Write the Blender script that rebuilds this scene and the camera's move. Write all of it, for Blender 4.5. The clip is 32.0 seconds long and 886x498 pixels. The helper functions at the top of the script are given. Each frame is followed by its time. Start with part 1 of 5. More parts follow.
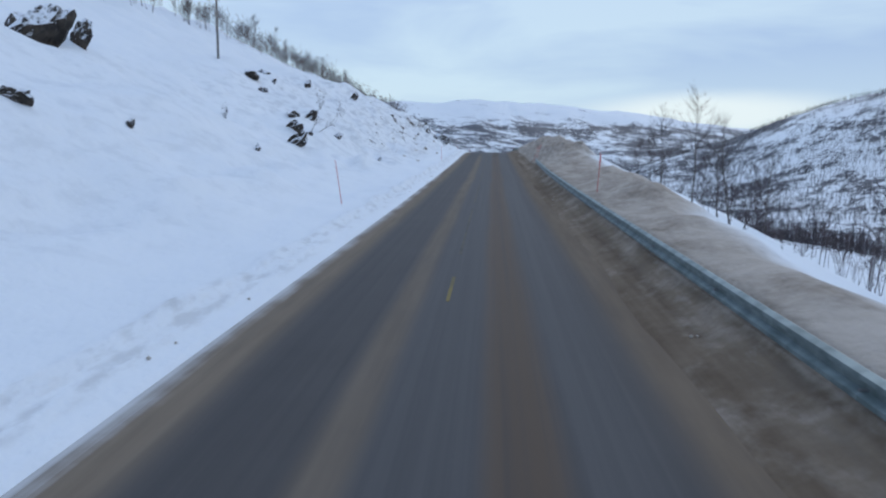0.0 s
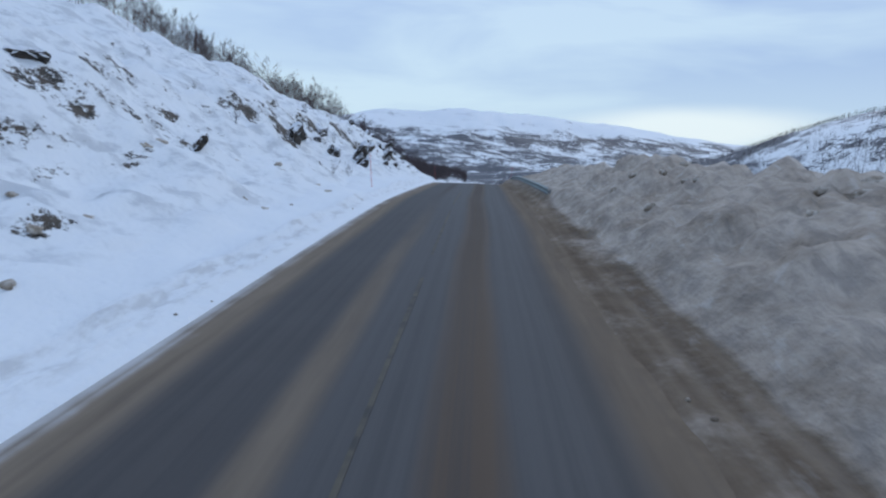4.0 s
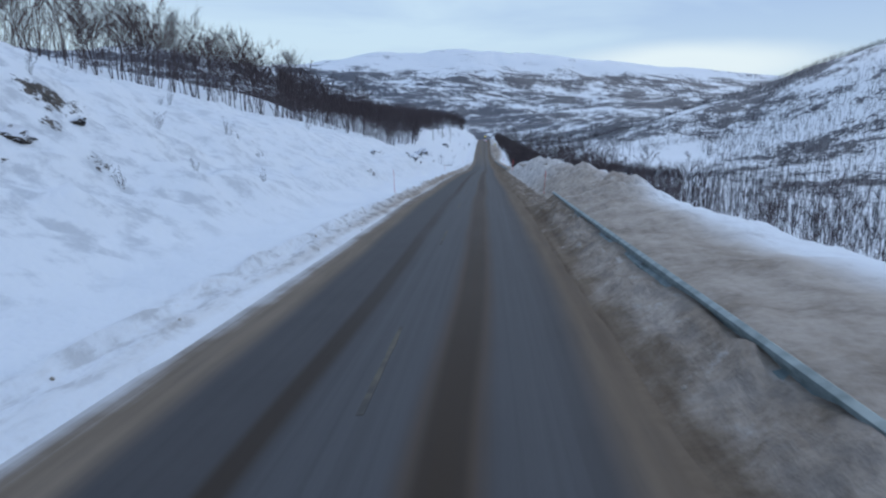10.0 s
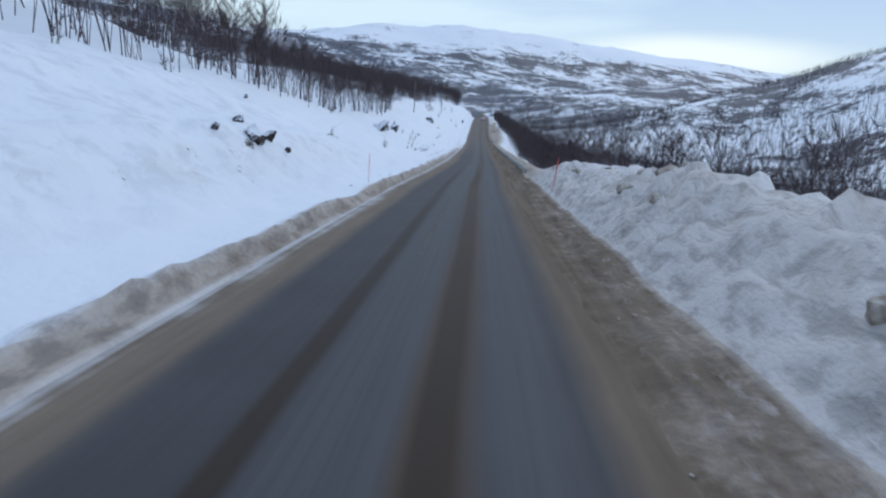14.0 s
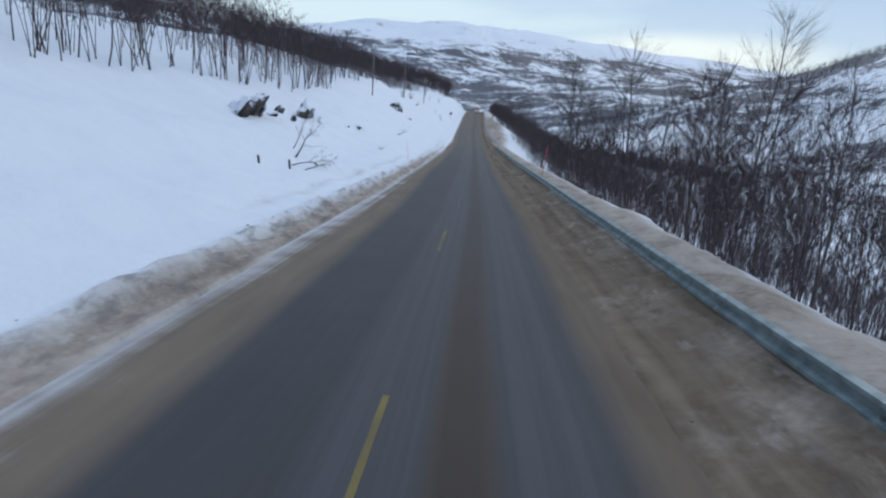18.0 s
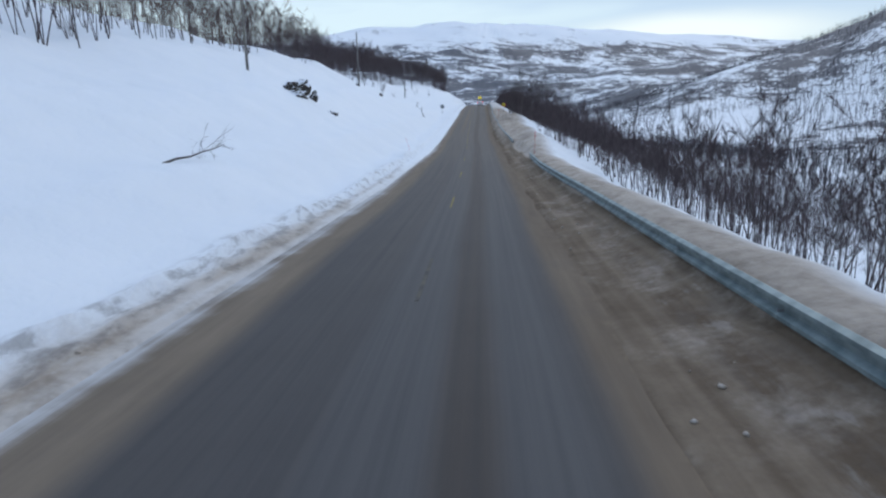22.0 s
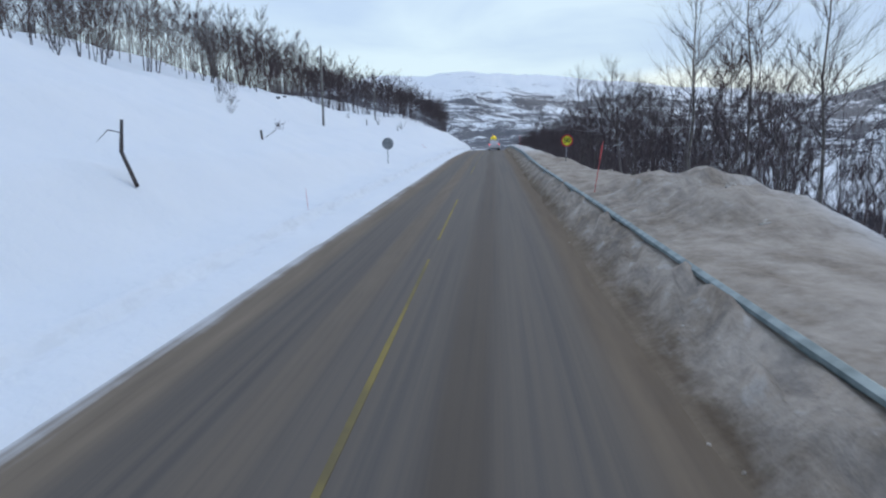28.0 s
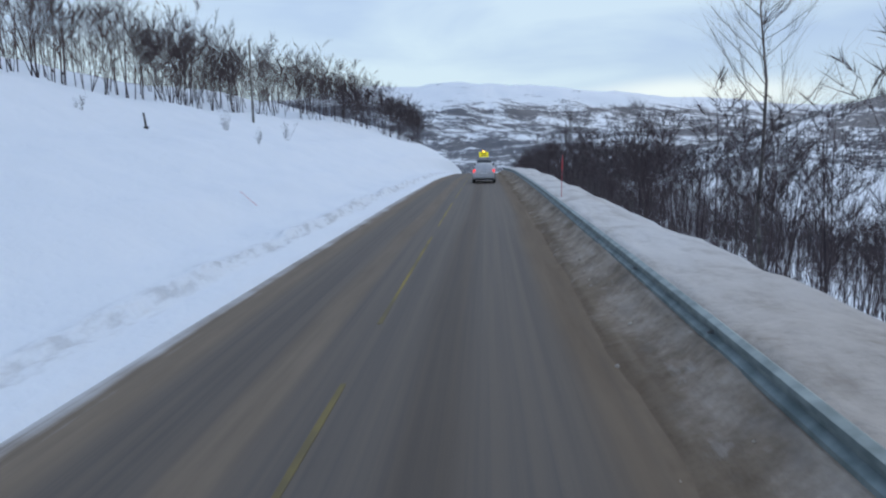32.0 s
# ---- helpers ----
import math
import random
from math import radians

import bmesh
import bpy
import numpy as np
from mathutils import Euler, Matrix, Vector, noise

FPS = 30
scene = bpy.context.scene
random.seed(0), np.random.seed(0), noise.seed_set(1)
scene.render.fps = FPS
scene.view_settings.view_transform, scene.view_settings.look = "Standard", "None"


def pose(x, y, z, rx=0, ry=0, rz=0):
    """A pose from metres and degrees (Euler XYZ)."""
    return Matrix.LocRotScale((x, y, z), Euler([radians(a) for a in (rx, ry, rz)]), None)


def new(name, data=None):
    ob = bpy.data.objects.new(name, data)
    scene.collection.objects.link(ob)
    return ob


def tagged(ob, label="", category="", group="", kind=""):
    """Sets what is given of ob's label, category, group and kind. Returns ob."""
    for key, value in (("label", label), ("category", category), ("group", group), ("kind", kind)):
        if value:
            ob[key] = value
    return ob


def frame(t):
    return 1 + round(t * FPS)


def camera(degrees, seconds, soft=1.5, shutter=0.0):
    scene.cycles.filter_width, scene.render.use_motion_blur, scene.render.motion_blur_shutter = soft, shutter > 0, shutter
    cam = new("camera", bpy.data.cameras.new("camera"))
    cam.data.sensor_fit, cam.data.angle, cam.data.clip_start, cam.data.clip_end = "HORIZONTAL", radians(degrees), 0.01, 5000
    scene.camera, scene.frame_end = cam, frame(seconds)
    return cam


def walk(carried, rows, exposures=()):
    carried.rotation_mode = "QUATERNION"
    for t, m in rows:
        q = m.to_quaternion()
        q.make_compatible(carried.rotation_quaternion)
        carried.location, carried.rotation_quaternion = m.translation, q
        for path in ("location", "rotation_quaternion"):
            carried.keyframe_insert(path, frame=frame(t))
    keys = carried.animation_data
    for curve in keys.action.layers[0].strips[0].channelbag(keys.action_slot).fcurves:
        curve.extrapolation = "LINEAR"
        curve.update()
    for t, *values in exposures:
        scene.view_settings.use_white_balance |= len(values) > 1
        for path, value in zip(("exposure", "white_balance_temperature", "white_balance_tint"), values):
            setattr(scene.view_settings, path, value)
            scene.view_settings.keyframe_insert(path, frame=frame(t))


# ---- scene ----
# ---------------------------------------------------------------- camera
cam = camera(66.0, 32.0, soft=2.2, shutter=0.06)
walk(cam, [
    (0, pose(-0.32, -0.73, 0.24, 81.66, 0, -0.53) @ pose(0, 0, 0, 0, 0, 0.81)),
    (0.5, pose(0.37, 7.65, 0.34, 81.78, 0, -0.40) @ pose(0, 0, 0, 0, 0, 0.02)),
    (1, pose(1.03, 15.90, 0.49, 82.21, 0, -0.50) @ pose(0, 0, 0, 0, 0, 0.19)),
    (1.5, pose(1.71, 24.00, 0.66, 82.47, 0, -1.12) @ pose(0, 0, 0, 0, 0, 0.69)),
    (2, pose(2.39, 31.72, 0.82, 82.29, 0, -1.37) @ pose(0, 0, 0, 0, 0, 0.10)),
    (2.5, pose(3.08, 39.47, 0.99, 82.65, 0, -1.71) @ pose(0, 0, 0, 0, 0, 0.83)),
    (3, pose(3.72, 47.17, 1.15, 82.01, 0, -1.98) @ pose(0, 0, 0, 0, 0, 2.19)),
    (3.5, pose(4.39, 54.92, 1.39, 82.47, 0, -1.96) @ pose(0, 0, 0, 0, 0, 2.22)),
    (5.5, pose(6.99, 85.95, 2.55, 81.86, 0, -1.26) @ pose(0, 0, 0, 0, 0, 0.96)),
    (6, pose(7.67, 93.68, 2.69, 81.39, 0, -1.53) @ pose(0, 0, 0, 0, 0, 1.53)),
    (6.5, pose(8.42, 101.36, 2.72, 80.74, 0, -1.89) @ pose(0, 0, 0, 0, 0, 1.37)),
    (7, pose(9.09, 108.93, 2.66, 80.43, 0, -1.77) @ pose(0, 0, 0, 0, 0, 1.44)),
    (7.5, pose(9.71, 116.49, 2.56, 80.03, 0, -1.59) @ pose(0, 0, 0, 0, 0, 1.79)),
    (8, pose(10.28, 123.82, 2.41, 79.49, 0, -1.44) @ pose(0, 0, 0, 0, 0, 1.74)),
    (8.5, pose(10.92, 130.97, 2.20, 79.20, 0, -1.43) @ pose(0, 0, 0, 0, 0, 0.98)),
    (9, pose(11.58, 137.88, 1.90, 78.94, 0, -1.49) @ pose(0, 0, 0, 0, 0, 0.85)),
    (9.5, pose(12.26, 144.72, 1.51, 78.33, 0, -1.69) @ pose(0, 0, 0, 0, 0, 0.99)),
    (10, pose(12.95, 151.64, 1.06, 77.88, 0, -1.61) @ pose(0, 0, 0, 0, 0, 0.19)),
    (10.5, pose(13.59, 158.74, 0.59, 77.34, 0, -1.62) @ pose(0, 0, 0, 0, 0, -0.30)),
    (11, pose(14.23, 165.89, 0.12, 77.57, 0, -1.49) @ pose(0, 0, 0, 0, 0, -0.31)),
    (11.5, pose(14.83, 173.02, -0.33, 76.90, 0, -1.75) @ pose(0, 0, 0, 0, 0, 1.32)),
    (12, pose(15.43, 179.97, -0.82, 76.79, 0, -1.81) @ pose(0, 0, 0, 0, 0, 1.55)),
    (12.5, pose(16.06, 186.91, -1.32, 76.67, 0, -1.79) @ pose(0, 0, 0, 0, 0, 2.28)),
    (13, pose(16.66, 193.85, -1.85, 76.03, 0, -1.83) @ pose(0, 0, 0, 0, 0, 3.30)),
    (13.5, pose(17.26, 200.92, -2.40, 75.97, 0, -2.14) @ pose(0, 0, 0, 0, 0, 3.94)),
    (14, pose(17.89, 208.10, -2.97, 76.10, 0, -2.59) @ pose(0, 0, 0, 0, 0, 4.02)),
    (14.5, pose(18.53, 215.36, -3.53, 75.93, 0, -2.58) @ pose(0, 0, 0, 0, 0, 3.42)),
    (15, pose(19.12, 222.62, -4.06, 75.83, 0, -2.29) @ pose(0, 0, 0, 0, 0, 4.04)),
    (15.5, pose(19.71, 230.06, -4.62, 75.89, 0, -2.18) @ pose(0, 0, 0, 0, 0, 4.38)),
    (17.5, pose(22.45, 260.23, -7.14, 76.02, 0, -2.71) @ pose(0, 0, 0, 0, 0, 5.18)),
    (18, pose(23.24, 267.83, -7.77, 75.94, 0, -3.17) @ pose(0, 0, 0, 0, 0, 4.26)),
    (18.5, pose(24.08, 275.50, -8.40, 76.15, 0, -2.90) @ pose(0, 0, 0, 0, 0, 2.97)),
    (19, pose(24.91, 283.24, -9.03, 76.15, 0, -2.44) @ pose(0, 0, 0, 0, 0, 1.28)),
    (19.5, pose(25.69, 291.04, -9.65, 75.80, 0, -1.64) @ pose(0, 0, 0, 0, 0, 0.33)),
    (20, pose(26.42, 298.89, -10.26, 75.97, 0, -1.44) @ pose(0, 0, 0, 0, 0, 0.29)),
    (20.5, pose(27.10, 306.74, -10.85, 76.15, 0, -1.23) @ pose(0, 0, 0, 0, 0, 0.30)),
    (21, pose(27.75, 314.53, -11.44, 75.67, 0, -1.30) @ pose(0, 0, 0, 0, 0, 1.68)),
    (21.5, pose(28.43, 322.22, -12.01, 76.23, 0, -1.50) @ pose(0, 0, 0, 0, 0, 0.02)),
    (22, pose(29.17, 329.80, -12.58, 76.13, 0, -1.62) @ pose(0, 0, 0, 0, 0, -1.47)),
    (22.5, pose(29.95, 337.36, -13.17, 76.18, 0, -1.45) @ pose(0, 0, 0, 0, 0, -3.60)),
    (23, pose(30.72, 344.84, -13.72, 76.79, 0, -0.79) @ pose(0, 0, 0, 0, 0, -6.71)),
    (23.5, pose(31.38, 352.20, -14.16, 78.05, 0, -0.46) @ pose(0, 0, 0, 0, 0, -4.95)),
    (24, pose(31.95, 359.45, -14.57, 77.53, 0, -1.02) @ pose(0, 0, 0, 0, 0, -1.63)),
    (24.5, pose(32.60, 366.82, -14.95, 77.64, 0, -1.84) @ pose(0, 0, 0, 0, 0, 0.08)),
    (26.5, pose(34.95, 396.53, -16.23, 79.33, 0, -0.62) @ pose(0, 0, 0, 0, 0, -2.57)),
    (27, pose(35.51, 404.12, -16.44, 79.65, 0, -0.67) @ pose(0, 0, 0, 0, 0, -1.02)),
    (27.5, pose(36.07, 411.79, -16.60, 80.19, 0, -0.84) @ pose(0, 0, 0, 0, 0, -0.86)),
    (28, pose(36.67, 419.51, -16.69, 80.12, 0, -0.80) @ pose(0, 0, 0, 0, 0, -0.63)),
    (28.5, pose(37.28, 427.19, -16.70, 80.75, 0, -1.04) @ pose(0, 0, 0, 0, 0, 0.53)),
    (29, pose(37.95, 434.61, -16.71, 80.58, 0, -1.53) @ pose(0, 0, 0, 0, 0, 0.83)),
    (29.5, pose(38.63, 441.79, -16.72, 80.78, 0, -1.85) @ pose(0, 0, 0, 0, 0, 0.22)),
    (30, pose(39.33, 448.77, -16.69, 80.72, 0, -1.88) @ pose(0, 0, 0, 0, 0, -0.97)),
    (30.5, pose(39.99, 455.70, -16.64, 80.65, 0, -1.74) @ pose(0, 0, 0, 0, 0, -2.23)),
    (31, pose(40.67, 462.65, -16.66, 80.52, 0, -1.68) @ pose(0, 0, 0, 0, 0, -2.06)),
    (31.5, pose(41.34, 469.64, -16.70, 80.87, 0, -1.45) @ pose(0, 0, 0, 0, 0, -1.90)),
    (32, pose(41.98, 476.65, -16.72, 80.99, 0, -1.44) @ pose(0, 0, 0, 0, 0, -0.76)),
], exposures=[(0, 0.0, 6420, 10), (8, 0.0, 6280, 10), (11, -0.04, 6300, 10), (13, 0.08, 6500, 10), (14, 0.17, 6550, 10), (16, 0.16, 6620, 10), (19, 0.12, 6780, 10), (22, 0.2, 6750, 10), (24.5, 0.25, 6800, 10), (28, 0.22, 6820, 10), (32, 0.10, 6700, 10)])

# ---------------------------------------------------------------- light
world = bpy.data.worlds.new("winter_sky")
scene.world = world
world.use_nodes = True


def wnode(kind, **values):
    n = world.node_tree.nodes.new(kind)
    for key, value in values.items():
        n.inputs[key.replace("_", " ")].default_value = value
    return n


def build_sky():
    nt = world.node_tree
    nt.nodes.clear()
    link = nt.links.new
    co = wnode("ShaderNodeTexCoord")
    sky = wnode("ShaderNodeTexSky")
    sky.sky_type, sky.sun_disc = "NISHITA", False
    sky.sun_elevation, sky.sun_rotation = radians(14), radians(150)
    # long flat cloud sheets
    stretch = wnode("ShaderNodeMapping", Scale=(1.3, 1.3, 6.0), Location=(0.35, 0.1, 0.55))
    link(co.outputs["Generated"], stretch.inputs["Vector"])
    cloud = wnode("ShaderNodeTexNoise", Scale=1.6, Detail=5.0, Roughness=0.5, Distortion=0.4)
    link(stretch.outputs[0], cloud.inputs["Vector"])
    ramp = wnode("ShaderNodeValToRGB")
    ramp.color_ramp.elements[0].position, ramp.color_ramp.elements[0].color = 0.40, (0.33, 0.47, 0.80, 1)
    ramp.color_ramp.elements[1].position, ramp.color_ramp.elements[1].color = 0.60, (0.60, 0.77, 0.95, 1)
    link(cloud.outputs["Fac"], ramp.inputs["Fac"])
    # paler towards the horizon
    sep = wnode("ShaderNodeSeparateXYZ")
    link(co.outputs["Generated"], sep.inputs[0])
    low = wnode("ShaderNodeMapRange", From_Min=0.02, From_Max=0.22, To_Min=0.85, To_Max=0.0)
    link(sep.outputs["Z"], low.inputs["Value"])
    pale = wnode("ShaderNodeMixRGB", Color2=(0.64, 0.82, 0.93, 1))
    link(low.outputs[0], pale.inputs["Fac"])
    link(ramp.outputs[0], pale.inputs["Color1"])
    # a bright break in the cloud, low over the saddle of the valley
    aim = wnode("ShaderNodeMapping", Location=(-0.36 * 5.5, 0, -0.050 * 30), Scale=(5.5, 0, 30))
    link(co.outputs["Generated"], aim.inputs["Vector"])
    far = wnode("ShaderNodeVectorMath")
    far.operation = "LENGTH"
    link(aim.outputs[0], far.inputs[0])
    torn = wnode("ShaderNodeMath")
    torn.operation = "ADD"
    link(far.outputs["Value"], torn.inputs[0])
    link(cloud.outputs["Fac"], torn.inputs[1])
    gap = wnode("ShaderNodeMapRange", From_Min=1.6, From_Max=0.75, To_Min=0.0, To_Max=1.0)
    gap.interpolation_type = "SMOOTHSTEP"
    link(torn.outputs[0], gap.inputs["Value"])
    bright = wnode("ShaderNodeMixRGB", Color2=(0.84, 0.95, 0.99, 1))
    link(gap.outputs[0], bright.inputs["Fac"])
    link(pale.outputs[0], bright.inputs["Color1"])
    clouds = wnode("ShaderNodeBackground", Strength=1.0)
    link(bright.outputs[0], clouds.inputs["Color"])
    clear = wnode("ShaderNodeBackground", Strength=0.1)
    link(sky.outputs[0], clear.inputs["Color"])
    mix = wnode("ShaderNodeMixShader", Fac=0.9)
    link(clear.outputs[0], mix.inputs[1])
    link(clouds.outputs[0], mix.inputs[2])
    out = wnode("ShaderNodeOutputWorld")
    link(mix.outputs[0], out.inputs["Surface"])


build_sky()
sun_data = bpy.data.lights.new("sun", "SUN")
sun_data.energy, sun_data.angle, sun_data.color = 0.5, radians(30), (1.0, 0.97, 0.94)
sun = new("sun", sun_data)
sun.matrix_world = pose(0, 0, 80, 52, 0, 150)

# ---------------------------------------------------------------- materials


def material(name, rough=0.7, metal=0.0):
    m = bpy.data.materials.new(name)
    m.use_nodes = True
    m.node_tree.nodes.clear()
    out = m.node_tree.nodes.new("ShaderNodeOutputMaterial")
    b = m.node_tree.nodes.new("ShaderNodeBsdfPrincipled")
    m.node_tree.links.new(b.outputs[0], out.inputs[0])
    b.inputs["Roughness"].default_value, b.inputs["Metallic"].default_value = rough, metal
    return m, b


def node(m, kind, **values):
    n = m.node_tree.nodes.new(kind)
    for key, value in values.items():
        n.inputs[key.replace("_", " ")].default_value = value
    return n


def join(m, a, b):
    m.node_tree.links.new(a, b)


def noise_of(m, scale, detail=4.0, stretch=None, rough=0.55, uv=False):
    co = node(m, "ShaderNodeTexCoord")
    n = node(m, "ShaderNodeTexNoise", Scale=scale, Detail=detail, Roughness=rough)
    src = co.outputs["UV"] if uv else co.outputs["Object"]
    if stretch:
        mp = node(m, "ShaderNodeMapping", Scale=stretch)
        join(m, src, mp.inputs["Vector"])
        src = mp.outputs[0]
    join(m, src, n.inputs["Vector"])
    return n.outputs["Fac"]


def ramp_of(m, value, lo, hi, a=0.0, b=1.0):
    r = node(m, "ShaderNodeMapRange", From_Min=lo, From_Max=hi, To_Min=a, To_Max=b)
    r.interpolation_type = "SMOOTHSTEP"
    join(m, value, r.inputs["Value"])
    return r.outputs[0]


def mixed(m, fac, c1, c2):
    x = node(m, "ShaderNodeMixRGB")
    for slot, v in (("Fac", fac), ("Color1", c1), ("Color2", c2)):
        if isinstance(v, (tuple, float)):
            x.inputs[slot].default_value = (*v, 1) if isinstance(v, tuple) else v
        else:
            join(m, v, x.inputs[slot])
    return x.outputs[0]


def maths(m, op, a, b=0.0):
    x = node(m, "ShaderNodeMath")
    x.operation = op
    for i, v in enumerate((a, b)):
        if isinstance(v, (int, float)):
            x.inputs[i].default_value = v
        else:
            join(m, v, x.inputs[i])
    return x.outputs[0]


def bumped(m, b, height, strength, distance):
    n = node(m, "ShaderNodeBump", Strength=strength, Distance=distance)
    join(m, height, n.inputs["Height"])
    join(m, n.outputs[0], b.inputs["Normal"])


def snow_ground():
    """Snow with road dirt, and dark heath and scrub where the far slopes are blown bare."""
    m, b = material("snow_ground", 0.65)
    dirt = node(m, "ShaderNodeAttribute")
    dirt.attribute_name = "dirt"
    bare = node(m, "ShaderNodeAttribute")
    bare.attribute_name = "bare"
    base = mixed(m, noise_of(m, 0.35, 3), (0.76, 0.80, 0.845), (0.86, 0.88, 0.90))
    base = mixed(m, ramp_of(m, dirt.outputs["Fac"], 0.25, 0.62, 0.0, 0.90), base, mixed(m, noise_of(m, 3.0, 5), (0.36, 0.287, 0.218), (0.51, 0.430, 0.355)))
    # thrown-up sand and slush
    grit = maths(m, "ADD", maths(m, "MULTIPLY", noise_of(m, 1.1, 7, (1, 0.55, 1), 0.62), 1.7), -0.85)
    fine = maths(m, "ADD", maths(m, "MULTIPLY", noise_of(m, 7, 4), 0.5), -0.25)
    amount = ramp_of(m, maths(m, "ADD", maths(m, "ADD", dirt.outputs["Fac"], grit), fine), 0.32, 1.25)
    amount = maths(m, "MULTIPLY", amount, ramp_of(m, dirt.outputs["Fac"], 0.01, 0.30))
    brown = mixed(m, ramp_of(m, noise_of(m, 2.6, 7, None, 0.62), 0.26, 0.78), (0.125, 0.096, 0.070), (0.30, 0.240, 0.185))
    swept = noise_of(m, 1.0, 5, (3.2, 0.07, 1), 0.5, True)
    verge = mixed(m, ramp_of(m, maths(m, "ADD", swept, maths(m, "MULTIPLY", noise_of(m, 1.6, 6, None, 0.6), 0.45)), 0.45, 1.05), (0.120, 0.088, 0.062), (0.24, 0.187, 0.138))
    brown = mixed(m, ramp_of(m, dirt.outputs["Fac"], 0.80, 1.05), brown, verge)
    col = mixed(m, amount, base, brown)
    # churned clods left by the plough: dirt and painted shade in hollows, tops painted lighter
    churn = node(m, "ShaderNodeAttribute")
    churn.attribute_name = "churn"
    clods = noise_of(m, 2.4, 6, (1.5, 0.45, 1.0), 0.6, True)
    hollow_dirt_shade = maths(m, "MULTIPLY", ramp_of(m, clods, 0.54, 0.36), churn.outputs["Fac"])
    col = mixed(m, maths(m, "MULTIPLY", hollow_dirt_shade, 0.72), col, (0.18, 0.163, 0.150))
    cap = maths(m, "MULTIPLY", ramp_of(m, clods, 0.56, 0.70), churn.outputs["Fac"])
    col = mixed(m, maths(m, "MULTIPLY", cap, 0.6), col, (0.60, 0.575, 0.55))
    # heath and leafless scrub on the far slopes, in bands and in upright strokes
    patch = noise_of(m, 0.0045, 10, (1.0, 1.0, 2.6), 0.70)
    speck = noise_of(m, 0.05, 7, (1.0, 0.6, 1.0), 0.75)
    stroke = noise_of(m, 0.30, 3, (1.0, 1.0, 0.22), 0.6)
    cover = maths(m, "ADD", maths(m, "MULTIPLY", patch, 1.1), maths(m, "ADD", maths(m, "MULTIPLY", speck, 0.6), maths(m, "MULTIPLY", stroke, 0.42)))
    heath = ramp_of(m, maths(m, "ADD", cover, bare.outputs["Fac"]), 1.57, 1.64)
    heath = maths(m, "MULTIPLY", heath, ramp_of(m, bare.outputs["Fac"], 0.02, 0.25, 0.0, 0.94))
    col = mixed(m, heath, col, mixed(m, speck, (0.006, 0.009, 0.022), (0.028, 0.034, 0.060)))
    # rock faces that stick out of the cutting where it is steep
    crag = node(m, "ShaderNodeAttribute")
    crag.attribute_name = "crag"
    geo = node(m, "ShaderNodeNewGeometry")
    nz = node(m, "ShaderNodeSeparateXYZ")
    join(m, geo.outputs["Normal"], nz.inputs[0])
    face = maths(m, "ADD", maths(m, "MULTIPLY", noise_of(m, 0.42, 8, (1.0, 1.0, 1.5), 0.68), 0.62), maths(m, "MULTIPLY", noise_of(m, 3.2, 6, (1.0, 1.0, 1.8), 0.8), 0.38))
    out = maths(m, "ADD", maths(m, "MULTIPLY", face, 1.6), maths(m, "MULTIPLY", maths(m, "SUBTRACT", 0.85, nz.outputs["Z"]), 0.75))
    out = maths(m, "ADD", out, maths(m, "MULTIPLY", maths(m, "SUBTRACT", crag.outputs["Fac"], 1.0), 0.16))
    out = maths(m, "MULTIPLY", ramp_of(m, out, 0.94, 0.99), ramp_of(m, crag.outputs["Fac"], 0.05, 0.3))
    # grey-blue shade of the snow relief, painted into the colour on the rough slopes
    relief_shade = ramp_of(m, noise_of(m, 0.9, 8, (1.0, 1.0, 1.6), 0.66), 0.46, 0.64, 0.0, 0.66)
    col = mixed(m, maths(m, "MULTIPLY", relief_shade, ramp_of(m, crag.outputs["Fac"], 0.0, 0.8)), col, (0.45, 0.48, 0.52))
    col = mixed(m, out, col, mixed(m, ramp_of(m, noise_of(m, 2.0, 7, None, 0.65), 0.35, 0.65), (0.010, 0.009, 0.009), (0.072, 0.057, 0.044)))
    join(m, col, b.inputs["Base Color"])
    # sand is dull, clean snow has a faint sheen
    join(m, ramp_of(m, dirt.outputs["Fac"], 0.2, 0.9, 0.35, 0.06), b.inputs["Specular IOR Level"])
    join(m, ramp_of(m, dirt.outputs["Fac"], 0.2, 0.9, 0.65, 0.95), b.inputs["Roughness"])
    lumps = maths(m, "ADD", noise_of(m, 1.4, 8, None, 0.6), maths(m, "MULTIPLY", noise_of(m, 9, 4), 0.25))
    lumps = maths(m, "ADD", lumps, maths(m, "MULTIPLY", noise_of(m, 0.42, 4, None, 0.5), 1.6))
    lumps = maths(m, "ADD", lumps, maths(m, "MULTIPLY", maths(m, "MULTIPLY", clods, churn.outputs["Fac"]), 2.2))
    bumped(m, b, lumps, 0.6, 0.15)
    return m


